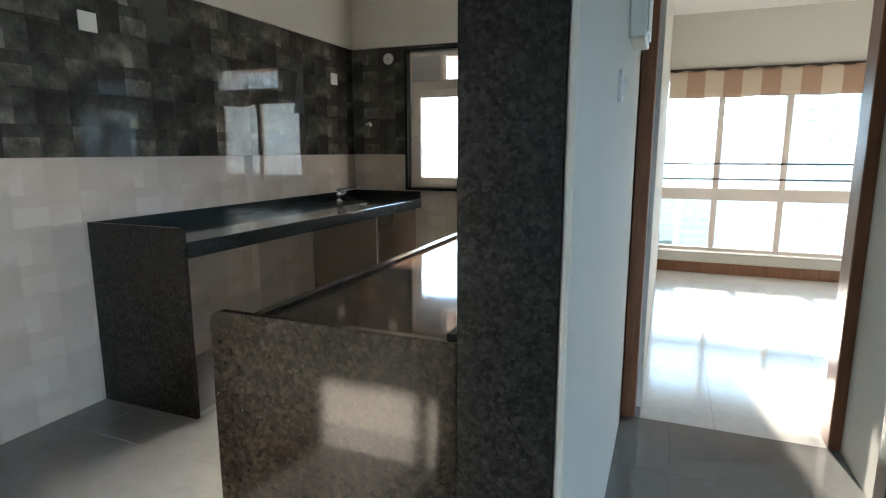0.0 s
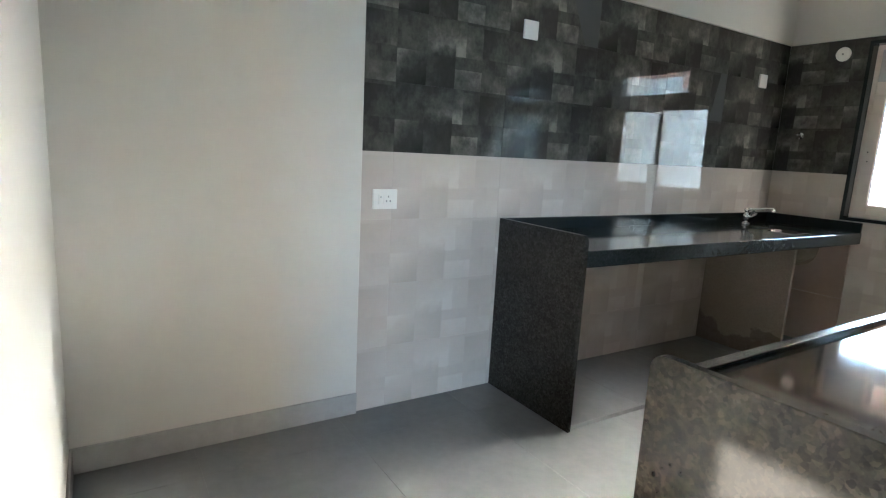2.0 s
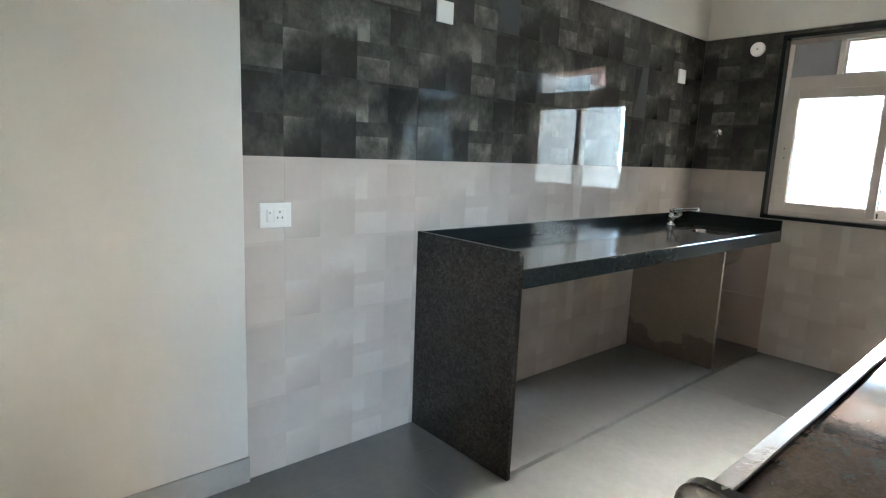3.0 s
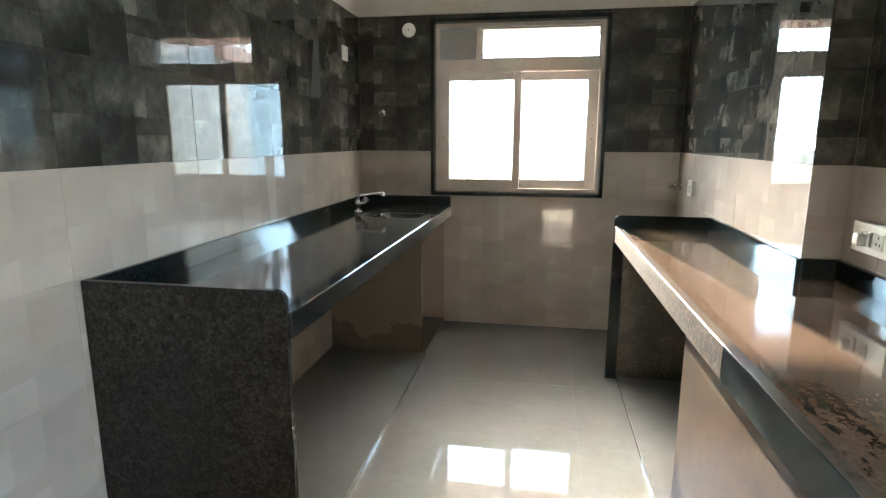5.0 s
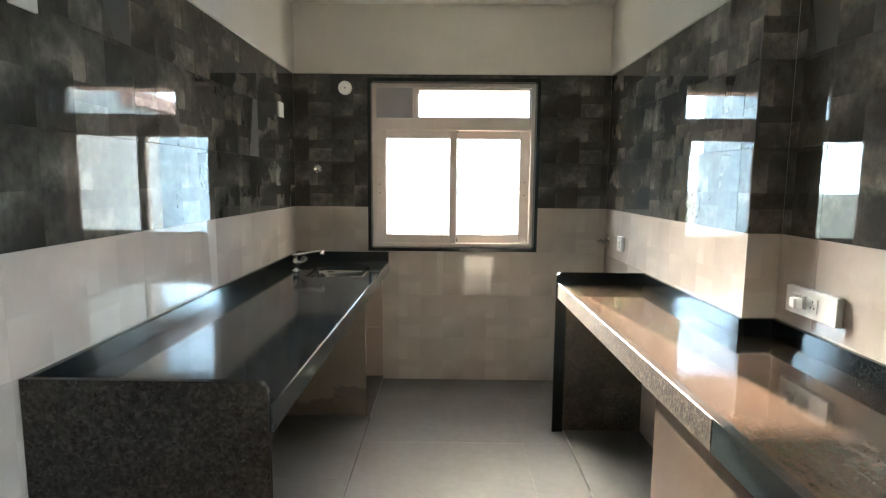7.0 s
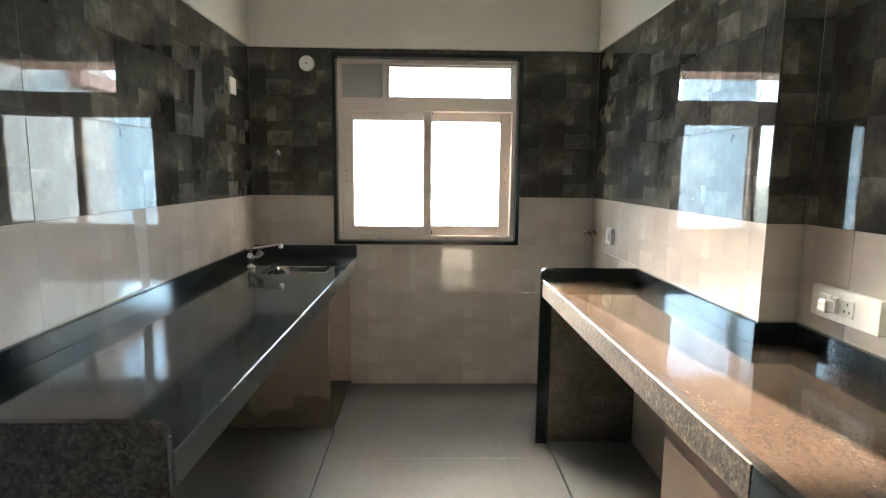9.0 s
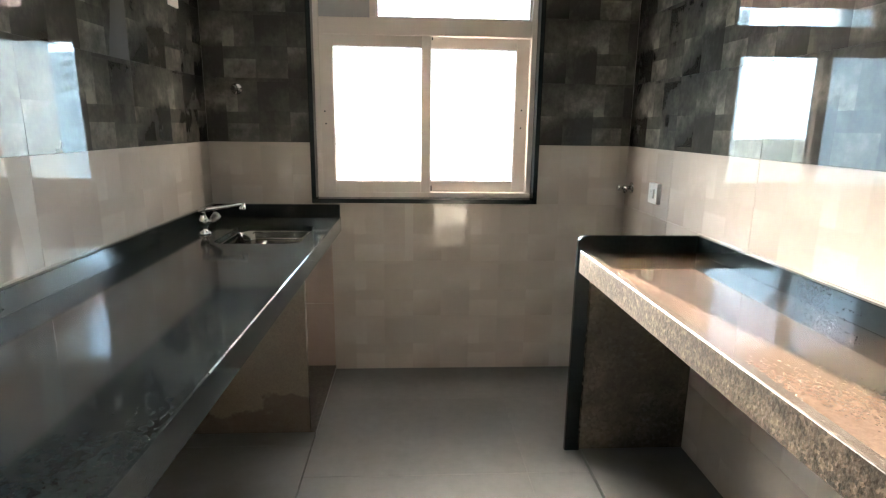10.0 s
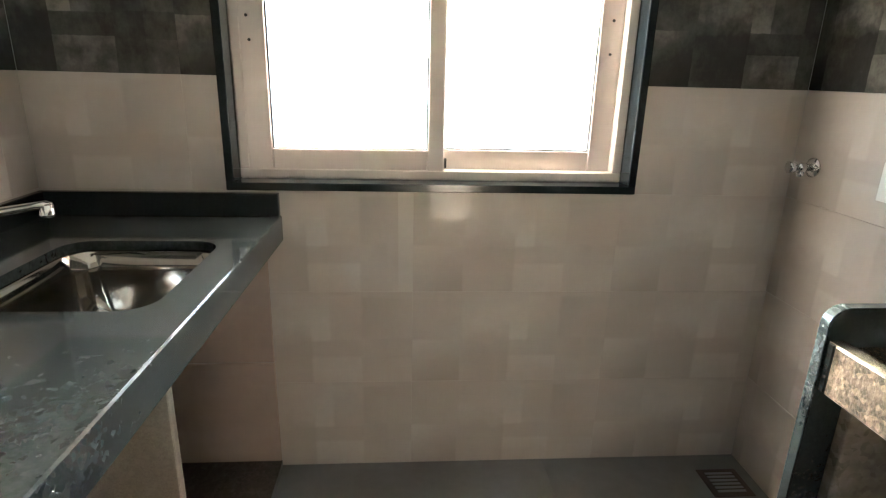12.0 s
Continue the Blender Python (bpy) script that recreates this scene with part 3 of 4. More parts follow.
for k in range(4):
    ya, yb = max(2.0545, 1.95 + 0.6 * k), min(3.8515, 1.95 + 0.6 * (k + 1))
    if yb - ya > 0.02:
        box("tile", (XL + 0.001, XF - 0.012, ya + 0.0008, yb - 0.0008, -0.009, 0.022), M_FLOOR, plinth, bevel=0.0012)

# this bay's plinth is a darker brown than the tiled one
structure(box("plinth_4", (XL + 0.001, XF - 0.012, 3.852, YW - 0.001, -0.009, 0.022), M_UNDER, bevel=0.002), "raised plinth under the sink, coloured dark brown")

# ---- sink ----
sink = tagged(new("kitchen_sink"), "small polished stainless steel sink set under the granite", "sink")
bm = bmesh.new()
zt = SLAB - DROP
prof = [(0.030, zt - 0.002, 0.07), (-0.002, zt - 0.001, 0.06), (-0.006, zt - 0.004, 0.058), (-0.010, zt - 0.05, 0.060), (-0.014, zt - 0.10, 0.062), (-0.019, zt - 0.135, 0.066),
        (-0.028, zt - 0.162, 0.07), (-0.042, zt - 0.181, 0.07), (-0.062, zt - 0.192, 0.062), (-0.10, zt - 0.197, 0.05), (-0.12, zt - 0.199, 0.03)]
loft(bm, [rounded_rect(SX, SY, HX + o, HY + o, r, z, 6) for o, z, r in prof], close=True)
bowl = part("bowl", bm, M_STEEL, sink)
bm = bmesh.new()
add_tube(bm, [(SX, SY, zt - 0.199), (SX, SY, zt - 0.193), (SX, SY, zt - 0.193), (SX, SY, zt - 0.197)], [0.045, 0.042, 0.030, 0.020], 24)
part("drain", bm, M_CHROME, bowl, "chrome sink drain")

# ---- tap ----
TX, TY = -2.405, 4.06
tap = holder("sink_tap", TX, TY, SLAB, "chrome swivel tap with a clear knob on the granite worktop", "tap")
bm = bmesh.new()
add_tube(bm, [(0, 0, 0), (0, 0, 0.005), (0, 0, 0.010), (0, 0, 0.016), (0, 0, 0.030), (0, 0, 0.036), (0, 0, 0.062), (0, 0, 0.068), (0, 0, 0.074), (0, 0, 0.092), (0, 0, 0.096)],
         [0.027, 0.027, 0.022, 0.013, 0.013, 0.019, 0.019, 0.015, 0.0125, 0.0125, 0.015], 24)
part("tap_body", bm, M_CHROME, tap)
# spout: a flattened bar that rises to a short turned-down outlet
bm = bmesh.new()
ring = []
for k, (d, z, w_, h_) in enumerate(((-0.018, 0.098, 0.008, 0.005), (-0.013, 0.100, 0.0145, 0.010), (0.02, 0.104, 0.0145, 0.010), (0.08, 0.112, 0.0125, 0.0085), (0.135, 0.120, 0.0105, 0.0075), (0.155, 0.122, 0.0115, 0.008), (0.168, 0.120, 0.006, 0.005))):
    loop = []
    for i in range(16):
        q = 2 * math.pi * i / 16
        cw, sw = math.cos(q), math.sin(q)
        side = w_ * math.copysign(abs(cw) ** 0.6, cw)
        loop.append((d * 0.955 - side * 0.297, d * 0.297 + side * 0.955, z + h_ * math.copysign(abs(sw) ** 0.6, sw)))
    ring.append(loop)
rows_ = loft(bm, ring, close=True)
bm.faces.new(rows_[0][::-1])
spout = part("spout", bm, M_CHROME, tap)
bm = bmesh.new()
add_tube(bm, [(0.149, 0.0464, 0.122), (0.149, 0.0464, 0.106), (0.149, 0.0464, 0.104), (0.149, 0.0464, 0.098)], [0.0125, 0.0125, 0.0135, 0.0135], 18)
part("aerator", bm, M_CHROME, spout)
# side spindle, carrying a faceted clear knob
bm = bmesh.new()
add_tube(bm, [(0.012, -0.002, 0.048), (0.030, -0.004, 0.056), (0.036, -0.005, 0.059)], [0.010, 0.010, 0.0075], 14)
stem = part("tap_handle", bm, M_CHROME, tap)
bm = bmesh.new()
add_tube(bm, [(0.034, -0.005, 0.058), (0.038, -0.0055, 0.062), (0.058, -0.008, 0.082), (0.062, -0.0085, 0.086), (0.064, -0.0087, 0.088)], [0.008, 0.013, 0.0185, 0.0175, 0.010], 7)
for f in bm.faces:
    f.smooth = False
part("knob", bm, M_CRYSTAL, stem, "clear faceted plastic knob")

# ---- second worktop ----
XG = -0.908            # front of the second worktop
top2 = tagged(new("long_worktop"), "black granite worktop along the column, sunlit and dusty", "worktop")
part("end_panel", rounded_panel(-0.881, -0.302, YP, YP + 0.022, 0, 0.887, 0.03, -1), M_PANEL, top2, "brown-black granite end panel with a rounded corner")
part("end_panel", rounded_panel(XG, XC - 0.001, 3.713, 3.735, 0, LIP, 0.03, -1), M_BLACK, top2, "black granite end panel with a rounded corner")
bm = bmesh.new()
add_box(bm, XG + 0.01, XR - 0.001, YP + 0.022, YC - 0.001, SLAB - DROP, SLAB)
add_box(bm, XG + 0.01, XC - 0.001, YC - 0.001, 3.713, SLAB - DROP, SLAB)
splay_long(part("slab", bm, M_DUSTY, top2, "polished black granite slab under a film of dust"))
# front edge in three pieces: brown along the middle, dark at both ends
splay_long(box("front_edge", (XG + 0.004, XG + 0.03, 1.98, 3.700, 0.757, SLAB + 0.011), M_SAWN, top2, bevel=0.003, label="rough sawn brown granite front edge"))
splay_long(box("front_edge", (XG + 0.004, XG + 0.03, YP + 0.022, 1.98, 0.757, SLAB + 0.011), M_BLACK, top2, bevel=0.003, label="near stretch of the dark granite front edge"))
splay_long(box("front_edge", (XG + 0.004, XG + 0.03, 3.700, 3.713, 0.757, SLAB + 0.011), M_BLACK, top2, bevel=0.002, label="dark granite end piece of the front edge"))
box("upstand", (XC - 0.020, XC - 0.001, YC - 0.019, 3.713, SLAB - 0.001, LIP), M_BLACK, top2, bevel=0.002, label="black granite upstand")
box("upstand", (XC - 0.001, XR - 0.001, YC - 0.020, YC - 0.001, SLAB - 0.001, LIP), M_BLACK, top2, bevel=0.002, label="black granite upstand")
box("upstand", (XR - 0.020, XR - 0.001, YP + 0.022, YC - 0.020, SLAB - 0.001, LIP), M_BLACK, top2, bevel=0.002, label="black granite upstand")
splay_long(box("edge_top", (XG + 0.0045, XG + 0.0295, YP + 0.023, 3.712, SLAB + 0.0105, SLAB + 0.0125), M_LIP, top2, bevel=0.0008, label="dust on the raised front lip"))
splay_long(box("front_panel", (XG + 0.034, XG + 0.056, YP + 0.022, 2.385, 0.0, SLAB - DROP), M_STONE, top2, bevel=0.002, label="brown stone panel that closes the front"))
box("lining_panel", (XG + 0.052, XC - 0.001, 3.690, 3.712, 0.02, SLAB - DROP), M_LINING, top2, bevel=0.002, label="dusty stone panel lining the end")
structure(box("plinth_2", (XG + 0.058, XC - 0.001, 2.387, 3.713, -0.009, 0.022), M_FLOOR, bevel=0.002), "raised tiled plinth under the long worktop")
structure(box("plinth_3", (XC - 0.001, XR - 0.001, 2.387, YC, -0.009, 0.022), M_FLOOR, bevel=0.002), "raised tiled plinth under the long worktop")

# ---- wall plates, valves ----


def plate(name, x, y, z, normal, wide, high, label, category, modules=(), deep=0.011):
    """A switch plate on a wall that faces +x (1) or -x (-1), with modules (offset, width, kind)."""
    ob = holder(name, x, y, z, label, category)
    s = normal

    def slab(nm, y0, y1, z0, z1, d0, d1, mat, lab="", bev=0.0025, on=ob):
        bm = bmesh.new()
        add_box(bm, min(s * d0, s * d1), max(s * d0, s * d1), y0, y1, z0, z1, bev, 2)
        return part(nm, bm, mat, on, lab)

    slab("cover_plate", -wide / 2, wide / 2, -high / 2, high / 2, 0, deep, M_WHITE)
    d = deep - 0.011
    for off, mw, what in modules:
        module = slab("module", off - mw / 2, off + mw / 2, -0.024, 0.024, d + 0.009, d + 0.0135, M_WHITE)
        if what == "socket":
            for dy, dz in ((0, 0.012), (-0.009, -0.008), (0.009, -0.008)):
                slab("socket_hole", off + dy - 0.0028, off + dy + 0.0028, dz - 0.004, dz + 0.004, d + 0.012, d + 0.0146, M_GREYPL, "", 0.0008, module)
        elif what == "switch":
            slab("rocker", off - mw / 2 + 0.002, off + mw / 2 - 0.002, -0.021, 0.021, d + 0.012, d + 0.018, M_WHITE, "", 0.002, module)
            slab("indicator", off - 0.002, off + 0.002, 0.006, 0.014, d + 0.016, d + 0.0185, M_GREYPL, "", 0.0005, module)
    return ob


plate("switch_plate", XL, 1.378, 0.992, 1, 0.118, 0.088, "white plastic plate with a switch and socket on tiles", "switch", ((-0.025, 0.022, "switch"), (0.014, 0.046, "socket")))
plate("blank_plate", XL, 2.140, 1.822, 1, 0.088, 0.088, "white square blank plate on dark tiles", "plate")
plate("blank_plate", XL, 4.222, 1.800, 1, 0.088, 0.088, "white square blank plate near the window corner", "plate")
plate("switch_plate", XC, 4.150, 1.005, -1, 0.09, 0.09, "small white switch plate on light tiles", "switch", ((0, 0.046, "switch"),), 0.02)
plate("socket_plate", XR, 2.522, 0.992, -1, 0.25, 0.09, "wide white plate with two sockets and a switch", "socket", ((0.066, 0.044, "socket"), (0.028, 0.022, "switch"), (-0.018, 0.044, "socket")), 0.022)

plug = holder("socket_plug", XR - 0.0365, 2.548, 0.992, "white plug pushed into the wall socket", "plug")
bm = bmesh.new()
add_box(bm, -0.028, 0, -0.016, 0.016, -0.018, 0.018, 0.006, 2)
part("plug_body", bm, M_WHITE, plug)

rc = holder("vent_cover", -2.180, YW, 1.979, "round white plastic cover on dark tiles", "vent cover")
bm = bmesh.new()
add_tube(bm, [(0, 0, 0), (0, -0.008, 0), (0, -0.012, 0), (0, -0.0135, 0), (0, -0.014, 0)], [0.045, 0.045, 0.041, 0.034, 0.012], 36)
part("disc", bm, M_WHITE, rc)
bm = bmesh.new()
add_tube(bm, [(0, -0.013, 0), (0, -0.0165, 0), (0, -0.0172, 0)], [0.006, 0.006, 0.004], 14)
part("screw", bm, M_GREYPL, rc, "small grey screw")


def valve(x, y, z, turn, label, lever):
    """A pipe outlet whose axis runs along -y before it is turned."""
    ob = holder("angle_valve", x, y, z, label, "valve")
    bm = bmesh.new()
    add_tube(bm, [(0, 0, 0), (0, -0.004, 0), (0, -0.009, 0), (0, -0.011, 0)], [0.027, 0.027, 0.017, 0.013], 24)
    part("flange", bm, M_CHROME, ob)
    bm = bmesh.new()
    add_tube(bm, [(0, -0.009, 0), (0, -0.022, 0), (0, -0.026, 0), (0, -0.044, 0), (0, -0.048, 0)], [0.0105, 0.0105, 0.0135, 0.0135, 0.009], 16)
    part("valve_body", bm, M_CHROME, ob)
    bm = bmesh.new()
    if lever:
        add_tube(bm, [(0, -0.047, 0), (0, -0.054, 0), (0, -0.056, 0), (0, -0.072, 0), (0, -0.075, 0)], [0.007, 0.007, 0.0145, 0.0165, 0.012], 10)
        part("valve_handle", bm, M_CHROME, ob)
        bm = bmesh.new()
        add_tube(bm, [(0, -0.035, -0.010), (0, -0.035, -0.024), (0, -0.035, -0.026)], [0.009, 0.009, 0.006], 14)
        part("outlet", bm, M_CHROME, ob)
    else:
        add_tube(bm, [(0, -0.046, 0), (0, -0.050, 0), (0, -0.060, 0)], [0.009, 0.0125, 0.011], 6)
        part("plug", bm, M_CHROME, ob)
    ob.rotation_euler.z = radians(turn)


valve(-2.372, YW, 1.449, 0, "chrome plugged pipe outlet on dark tiles", False)
valve(XC, 4.44, 0.998, -90, "chrome angle valve on light tiles beside a switch", True)

# floor drain
grate = holder("floor_drain", -0.53, 4.39, 0.0, "dark square floor drain grating in the tiles", "drain")
part_bm = bmesh.new()
add_box(part_bm, -0.066, 0.066, -0.062, 0.062, -0.004, 0.002, 0.001)
part("drain_frame", part_bm, M_DWOOD, grate)
for k in range(6):
    bm = bmesh.new()
    add_box(bm, -0.045, 0.045, -0.044 + k * 0.016, -0.036 + k * 0.016, 0.002, 0.004)
    part("slot_bar", bm, M_GREYPL, grate)

# ---- bedroom door frame ----
fr = tagged(new("door_frame"), "reddish brown wooden frame of the open bedroom door", "door frame", kind="structure")
box("jamb", (XP, -0.041, YD - 0.012, YD + 0.125, 0, 2.14), M_WOOD, fr, bevel=0.004)
box("jamb", (0.724, 0.80, YD - 0.012, YD + 0.125, 0, 2.14), M_WOOD, fr, bevel=0.004)
box("head", (-0.041, 0.724, YD - 0.012, YD + 0.125, 2.07, 2.14), M_WOOD, fr, bevel=0.004)
fr2 = tagged(new("door_frame"), "dark wooden frame at the end of the passage wall", "door frame", kind="structure")
box("jamb", (0.745, 0.985, 2.25, 2.35, 0, 2.14), M_DWOOD, fr2, bevel=0.004)

# ---- bedroom window ----
bw = tagged(new("window_2"), "tall aluminium bedroom window with a transom and safety rails", "window", kind="structure")
BY = YB + 0.06
for z0, z1 in ((0.215, 0.255), (0.74, 0.86), (1.98, 2.02)):
    box("window_frame", (-0.02, 3.3, BY, BY + 0.07, z0, z1), M_ALU, bw, bevel=0.003)
xs = [-0.105 + 0.582 * k for k in range(7)]
for k, x in enumerate(xs):
    xa, xb = max(x - 0.027, -0.02), min(x + 0.027, 3.3)
    if xb <= xa:
        continue
    box("mullion", (xa, xb, BY + 0.002, BY + 0.06, 0.255, 0.74), M_ALU, bw, bevel=0.003)
    box("mullion", (xa, xb, BY + 0.002, BY + 0.06, 0.86, 1.98), M_ALU, bw, bevel=0.003)
for xa, xb in zip(xs, xs[1:]):
    for z0, z1 in ((0.255, 0.74), (0.86, 1.98)):
        box("pane", (max(xa + 0.027, -0.02), min(xb - 0.027, 3.3), BY + 0.03, BY + 0.035, z0, z1), M_TINT, bw, label="clear glass pane")
for z in (1.105, 0.955):
    bm = bmesh.new()
    add_tube(bm, [(-0.02, YB + 0.01, z), (3.3, YB + 0.01, z)], [0.008, 0.008], 10)
    part("safety_rail", bm, M_DWOOD, bw, "dark metal safety rail")
for k in range(11):
    for z in (1.105, 0.955):
        bm = bmesh.new()
        add_tube(bm, [(0.16 + 0.29 * k, YB + 0.01, z), (0.16 + 0.29 * k, BY + 0.005, z), ], [0.014, 0.012], 8)
        part("rail_clamp", bm, M_DWOOD, bw)

# ---- blind over the bedroom window ----
blind = tagged(new("roman_blind"), "folded striped beige and brown fabric blind, drawn up", "blind")
fab = Mat("striped_fabric", 0.85)
sp = fab.node("SeparateXYZ", Vector=fab.world_coords()).outputs["X"]
st = fab.math("PINGPONG", fab.math("ADD", sp, 0.095), 0.16)
fab.color(fab.mix(fab.math("GREATER_THAN", st, 0.08), (0.42, 0.27, 0.19), (0.62, 0.50, 0.40)))
fab.bump(fab.noise(fab.world_coords(), 300, 2), 0.3, 0.001)
bm = bmesh.new()
n = 60
loops = []
for k in range(n + 1):
    x = -0.015 + 3.295 * k / n
    wv = 0.006 * math.sin(k * 1.7)
    loops.append([(x, YB - 0.03 + wv, 2.0), (x, YB - 0.055 + wv, 1.96), (x, YB - 0.06 + wv, 1.78), (x, YB - 0.045 + wv, 1.735 + 0.004 * math.sin(k)), (x, YB - 0.03 + wv, 1.76), (x, YB - 0.025 + wv, 1.98)])
loft(bm, loops)
part("fabric", bm, fab.m, blind)
box("rail", (-0.015, 3.29, YB - 0.035, YB, 1.985, 2.015), M_DWOOD, blind, bevel=0.003, label="dark headrail")

# ---- small things in the passage ----
db = holder("electric_box", XP, 2.21, 1.75, "white metal distribution box on the passage wall", "electric box")
bm = bmesh.new()
add_box(bm, 0, 0.05, -0.12, 0.12, -0.18, 0.18, 0.006, 2)
part("case", bm, M_WHITE, db)
bm = bmesh.new()
add_box(bm, 0.05, 0.056, -0.10, 0.10, -0.16, 0.16, 0.003)
part("cover", bm, M_WHITE, db)

plate("bell_switch", XP, 1.83, 1.40, 1, 0.04, 0.085, "small white bell switch on the passage wall", "switch", ((0, 0.022, "switch"),))

# ---- outside ----
structure(box("ground", (-3000, 3000, -3000, 3000, -46, -45), mottled("dusty_green_land", (0.16, 0.17, 0.12), 0.3, 0.02, 0.95, 0, 0.5)), "hazy green and dusty land far below")
# distance haze is put into these two pale, low-contrast colours
M_TOWER = mottled("haze_paled_tower_paint", (0.66, 0.65, 0.63), 0.05, 0.05, 0.9, 0, 0.2)
M_TWIN = mottled("haze_paled_tower_glass", (0.54, 0.55, 0.555), 0.06, 0.2, 0.4, 0, 0.3)


def tower(x, y, wide, deep, high, floors, bays, turn=0.0):
    """A tower with banded floors, balconies and windows."""
    ob = holder("apartment_tower", x, y, -45, "apartment tower with rows of balconies, haze painted into its pale colour", "building", "distant towers")
    ob.rotation_euler.z = radians(turn)
    bm = bmesh.new()
    add_box(bm, -wide / 2, wide / 2, -deep / 2, deep / 2, 0, high)
    add_box(bm, -wide / 5, wide / 5, -deep / 5, deep / 5, high, high + 4)
    part("walls", bm, M_TOWER, ob)
    h = high / floors
    bw_, bb = bmesh.new(), bmesh.new()
    for f in range(floors):
        for k in range(bays):
            cx = -wide / 2 + wide * (k + 0.5) / bays
            half = wide / bays * 0.32
            for side in (-1, 1):
                ya = side * deep / 2
                add_box(bw_, cx - half, cx + half, min(ya, ya + side * 0.1), max(ya, ya + side * 0.1), f * h + 0.9, f * h + 2.5)
                if k % 2 == 0:
                    add_box(bb, cx - half * 1.3, cx + half * 1.3, min(ya, ya + side * 1.4), max(ya, ya + side * 1.4), f * h, f * h + 0.9)
    tagged(part("windows", bw_, M_TWIN, ob, "tower windows paled by painted haze"), kind="stuff")
    tagged(part("balconies", bb, M_TOWER, ob, "tower balconies paled by painted haze"), kind="stuff")
    return ob


for spec in ((80, 165, 22, 16, 64, 21, 4, 25), (-93, 180, 12, 12, 78, 26, 4, 10), (48, 210, 26, 16, 92, 30, 8, 15), (-150, 190, 20, 18, 100, 32, 5, 30), (-60, 280, 20, 18, 70, 23, 5, 0), (-130, 260, 30, 20, 96, 30, 6, 20),
             (14, 240, 20, 14, 52, 17, 6, 8), (30, 300, 24, 16, 58, 19, 7, -10), (75, 230, 24, 16, 50, 16, 7, 10), (-6, 320, 26, 16, 56, 18, 7, 5),
             (105, 300, 26, 18, 80, 26, 7, 12), (62, 150, 20, 14, 34, 11, 6, 20), (22, 140, 22, 14, 30, 10, 6, -5), (-95, 330, 24, 16, 70, 22, 6, 0)):
    tower(*spec)

# ---- tiles of the walls ----
tile_meshes = {}


def tile_mesh(u0, u1, z0, z1, mat):
    """A tile cut to u0..u1, z0..z1 of a full 600 x 300 one; the front face looks along -y."""
    key = (round(u0, 4), round(u1, 4), round(z0, 4), round(z1, 4), mat.name)
    if key not in tile_meshes:
        j, e = 0.0005, 0.0006
        a0, a1, b0, b1 = u0 + j, u1 - j, z0 + j, z1 - j
        v = [(a0, TH, b0), (a1, TH, b0), (a1, TH, b1), (a0, TH, b1), (a0, 0.001, b0), (a1, 0.001, b0), (a1, 0.001, b1), (a0, 0.001, b1),
             (a0 + e, 0, b0 + e), (a1 - e, 0, b0 + e), (a1 - e, 0, b1 - e), (a0 + e, 0, b1 - e)]
        f = [(8, 9, 10, 11)] + [(4 + k, 4 + (k + 1) % 4, 8 + (k + 1) % 4, 8 + k) for k in range(4)] + [(k, (k + 1) % 4, 4 + (k + 1) % 4, 4 + k) for k in range(4)]
        me = bpy.data.meshes.new("tile")
        me.from_pydata(v, [], f)
        me.materials.append(mat)
        tile_meshes[key] = me
    return tile_meshes[key]


rng = random.Random(5)


def tile_face(wall, origin, turn, u0, u1, z0, z1, start):
    """Lay tiles on a face. u runs along the wall from origin; start is where a whole tile begins."""
    for zone, mat, za, zb in (("light", M_LIGHT, 0.0, BAND), ("dark", M_DARK, BAND, TOP)):
        k = math.floor((u0 - start) / 0.6)
        while start + k * 0.6 < u1 - 0.004:
            ua = start + k * 0.6
            k += 1
            a, b = max(ua, u0), min(ua + 0.6, u1)
            if b - a < 0.004:
                continue
            r = 0
            while za + r * 0.3 < zb - 0.004:
                zc = za + r * 0.3
                r += 1
                c, d = max(zc, z0, za), min(zc + 0.3, z1, zb)
                if d - c < 0.004:
                    continue
                ob = new("tile", tile_mesh(a - ua, b - ua, c - zc, d - zc, mat))
                m = Matrix.Translation(origin) @ Matrix.Rotation(radians(turn), 4, "Z") @ Matrix.Translation((ua, 0, zc))
                ob.matrix_world = m @ Matrix.Rotation(rng.gauss(0, 0.0011), 4, "Z") @ Matrix.Rotation(rng.gauss(0, 0.0011), 4, "X")
                ob.parent = wall


faces = {o.name: o for o in bpy.data.objects}
# sink wall: the face looks along +x, so u runs along +y
tile_face(faces["wall_west"], (XL, 0, 0), 90, YT0, YW, 0, TOP, 1.415)
# window wall looks along -y
tile_face(faces["wall_north_1"], (0, YW, 0), 0, XL, WX0, 0.9, TOP, XL - 0.2)
tile_face(faces["wall_north_3"], (0, YW, 0), 0, XL, XC, 0, 0.9, XL - 0.2)
tile_face(faces["wall_north_2"], (0, YW, 0), 0, WX1, XC, 0.9, TOP, XL - 0.2)
tile_face(faces["wall_north_4"], (0, YW, 0), 0, WX0, WX1, WZ1, TOP, XL - 0.2)
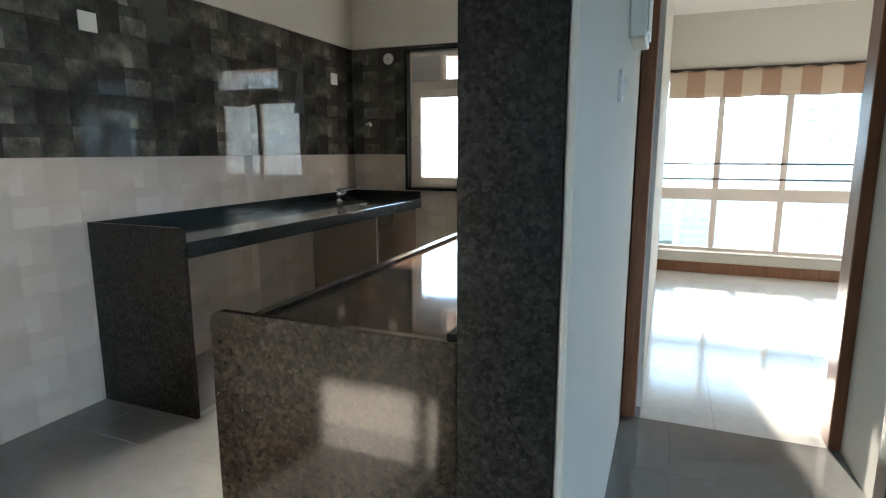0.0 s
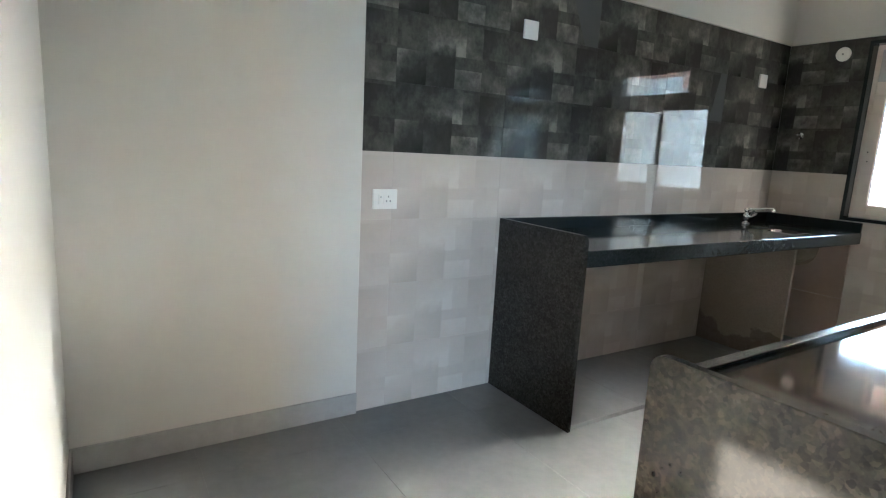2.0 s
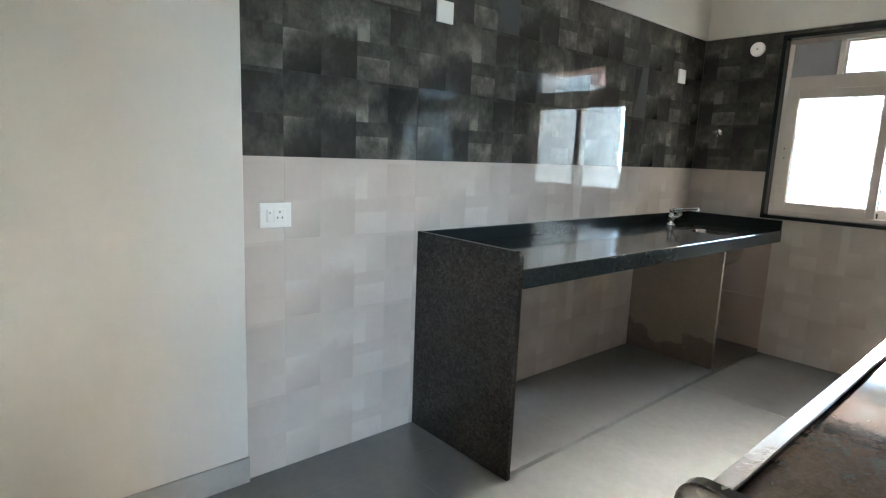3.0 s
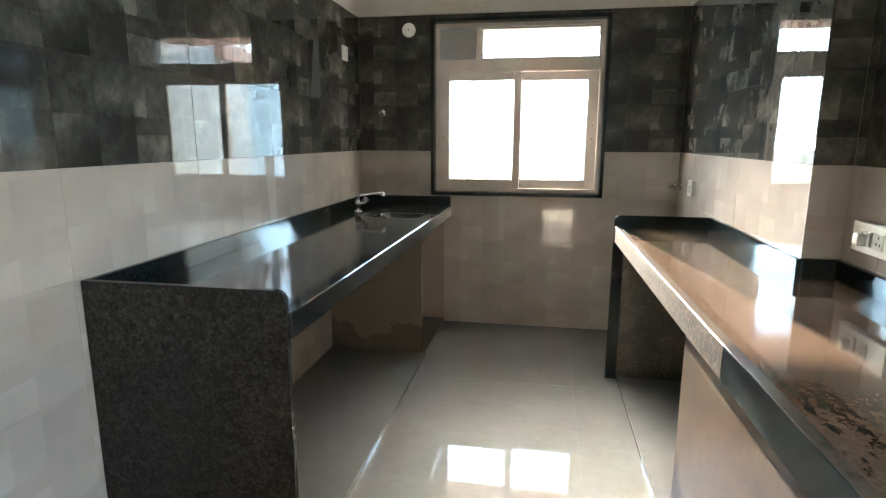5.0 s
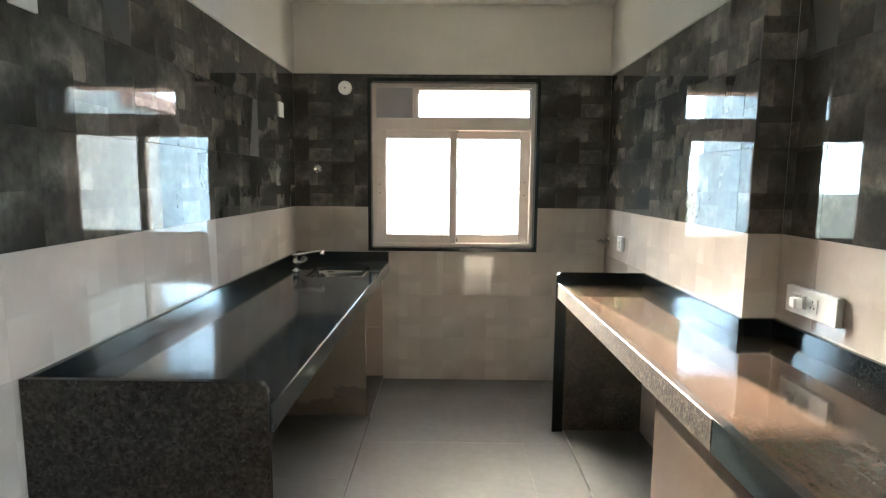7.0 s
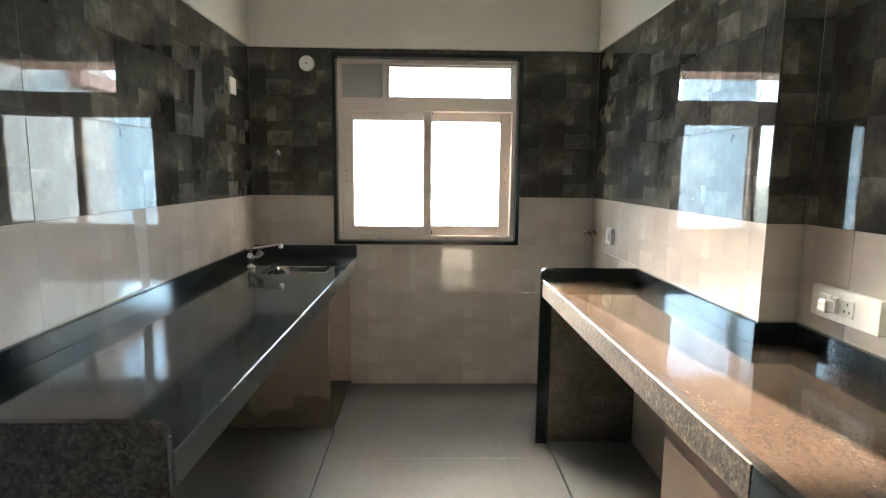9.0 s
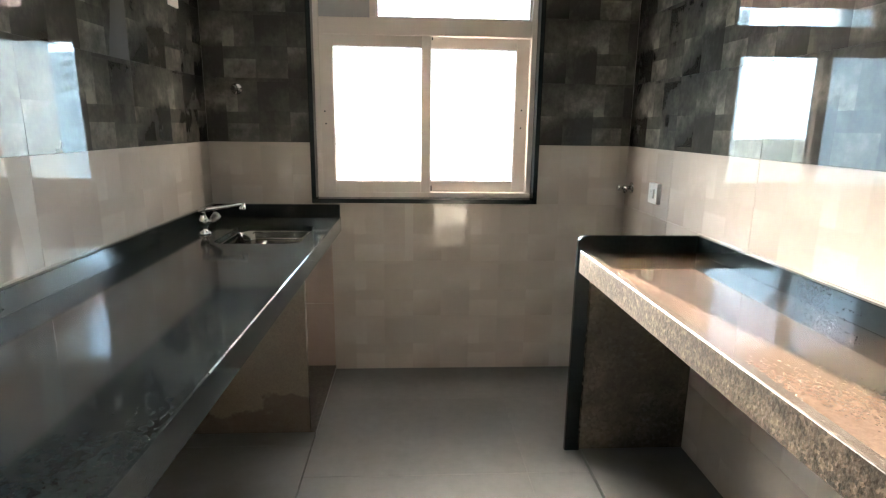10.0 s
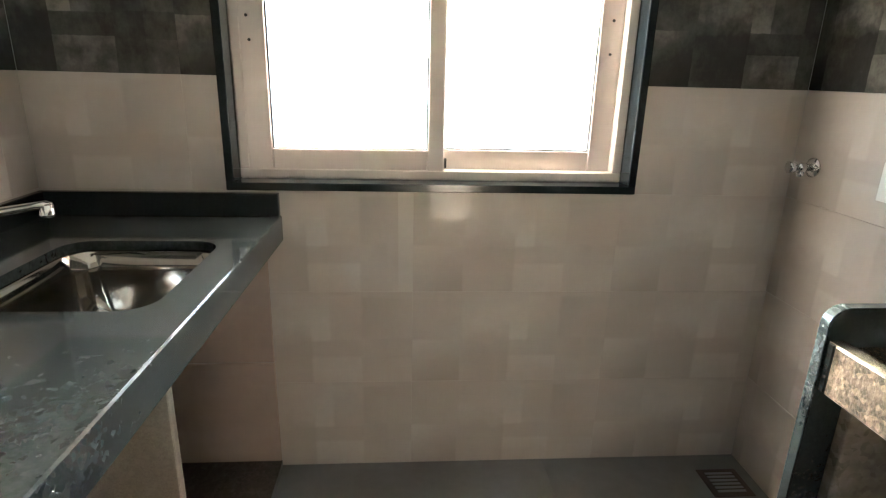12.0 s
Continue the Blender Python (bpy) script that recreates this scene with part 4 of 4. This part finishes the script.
# column and recess look along -x, u runs along -y
tile_face(faces["wall_east_column"], (XC, 0, 0), -90, -YW, -YC, 0, TOP, -YW - 0.1)
tile_face(faces["wall_east_column"], (0, YC, 0), 0, XC, XR, 0, TOP, XC - 0.3)
tile_face(faces["wall_east_recess"], (XR, 0, 0), -90, -YC, -YP - 0.022, 0, TOP, -YC - 0.4)


def floor_tiles(parent, x0, x1, y0, y1, wx, wy, sx0, sy0, mat, name="tile"):
    made = {}
    i = math.floor((x0 - sx0) / wx)
    while sx0 + i * wx < x1 - 0.005:
        a, b = max(sx0 + i * wx, x0), min(sx0 + (i + 1) * wx, x1)
        i += 1
        j = math.floor((y0 - sy0) / wy)
        while sy0 + j * wy < y1 - 0.005:
            c, d = max(sy0 + j * wy, y0), min(sy0 + (j + 1) * wy, y1)
            j += 1
            if b - a < 0.005 or d - c < 0.005:
                continue
            key = (round(b - a, 4), round(d - c, 4))
            if key not in made:
                g, e = 0.0006, 0.0006
                v = [(g, g, -0.01), (b - a - g, g, -0.01), (b - a - g, d - c - g, -0.01), (g, d - c - g, -0.01)]
                v += [(x, y, -e) for x, y, _ in v]
                v += [(g + e, g + e, 0), (b - a - g - e, g + e, 0), (b - a - g - e, d - c - g - e, 0), (g + e, d - c - g - e, 0)]
                f = [(8, 9, 10, 11)] + [(4 + k, 4 + (k + 1) % 4, 8 + (k + 1) % 4, 8 + k) for k in range(4)] + [(k, (k + 1) % 4, 4 + (k + 1) % 4, 4 + k) for k in range(4)]
                me = bpy.data.meshes.new("tile")
                me.from_pydata(v, [], f)
                me.materials.append(mat)
                made[key] = me
            ob = new(name, made[key])
            ob.location = (a, c, 0)
            ob.rotation_euler = (rng.gauss(0, 0.0004), rng.gauss(0, 0.0004), 0)
            ob.parent = parent


floor_tiles(floor, XL - 0.02, XR + 0.1, YN, YW, 1.2, 0.6, -2.29, 0.57, M_FLOOR)
floor_tiles(floor, XR + 0.1, 4.0, YN, YD, 1.2, 0.6, -2.29, 0.57, M_FLOOR)
floor_tiles(floor, -1.25, 4.0, -4.05, YN, 1.2, 0.6, -2.29, 0.57, M_FLOOR)
floor_tiles(floor_b, -0.02, 3.3, YD, YB, 0.6, 0.6, 0.3, YD, M_MARBLE)
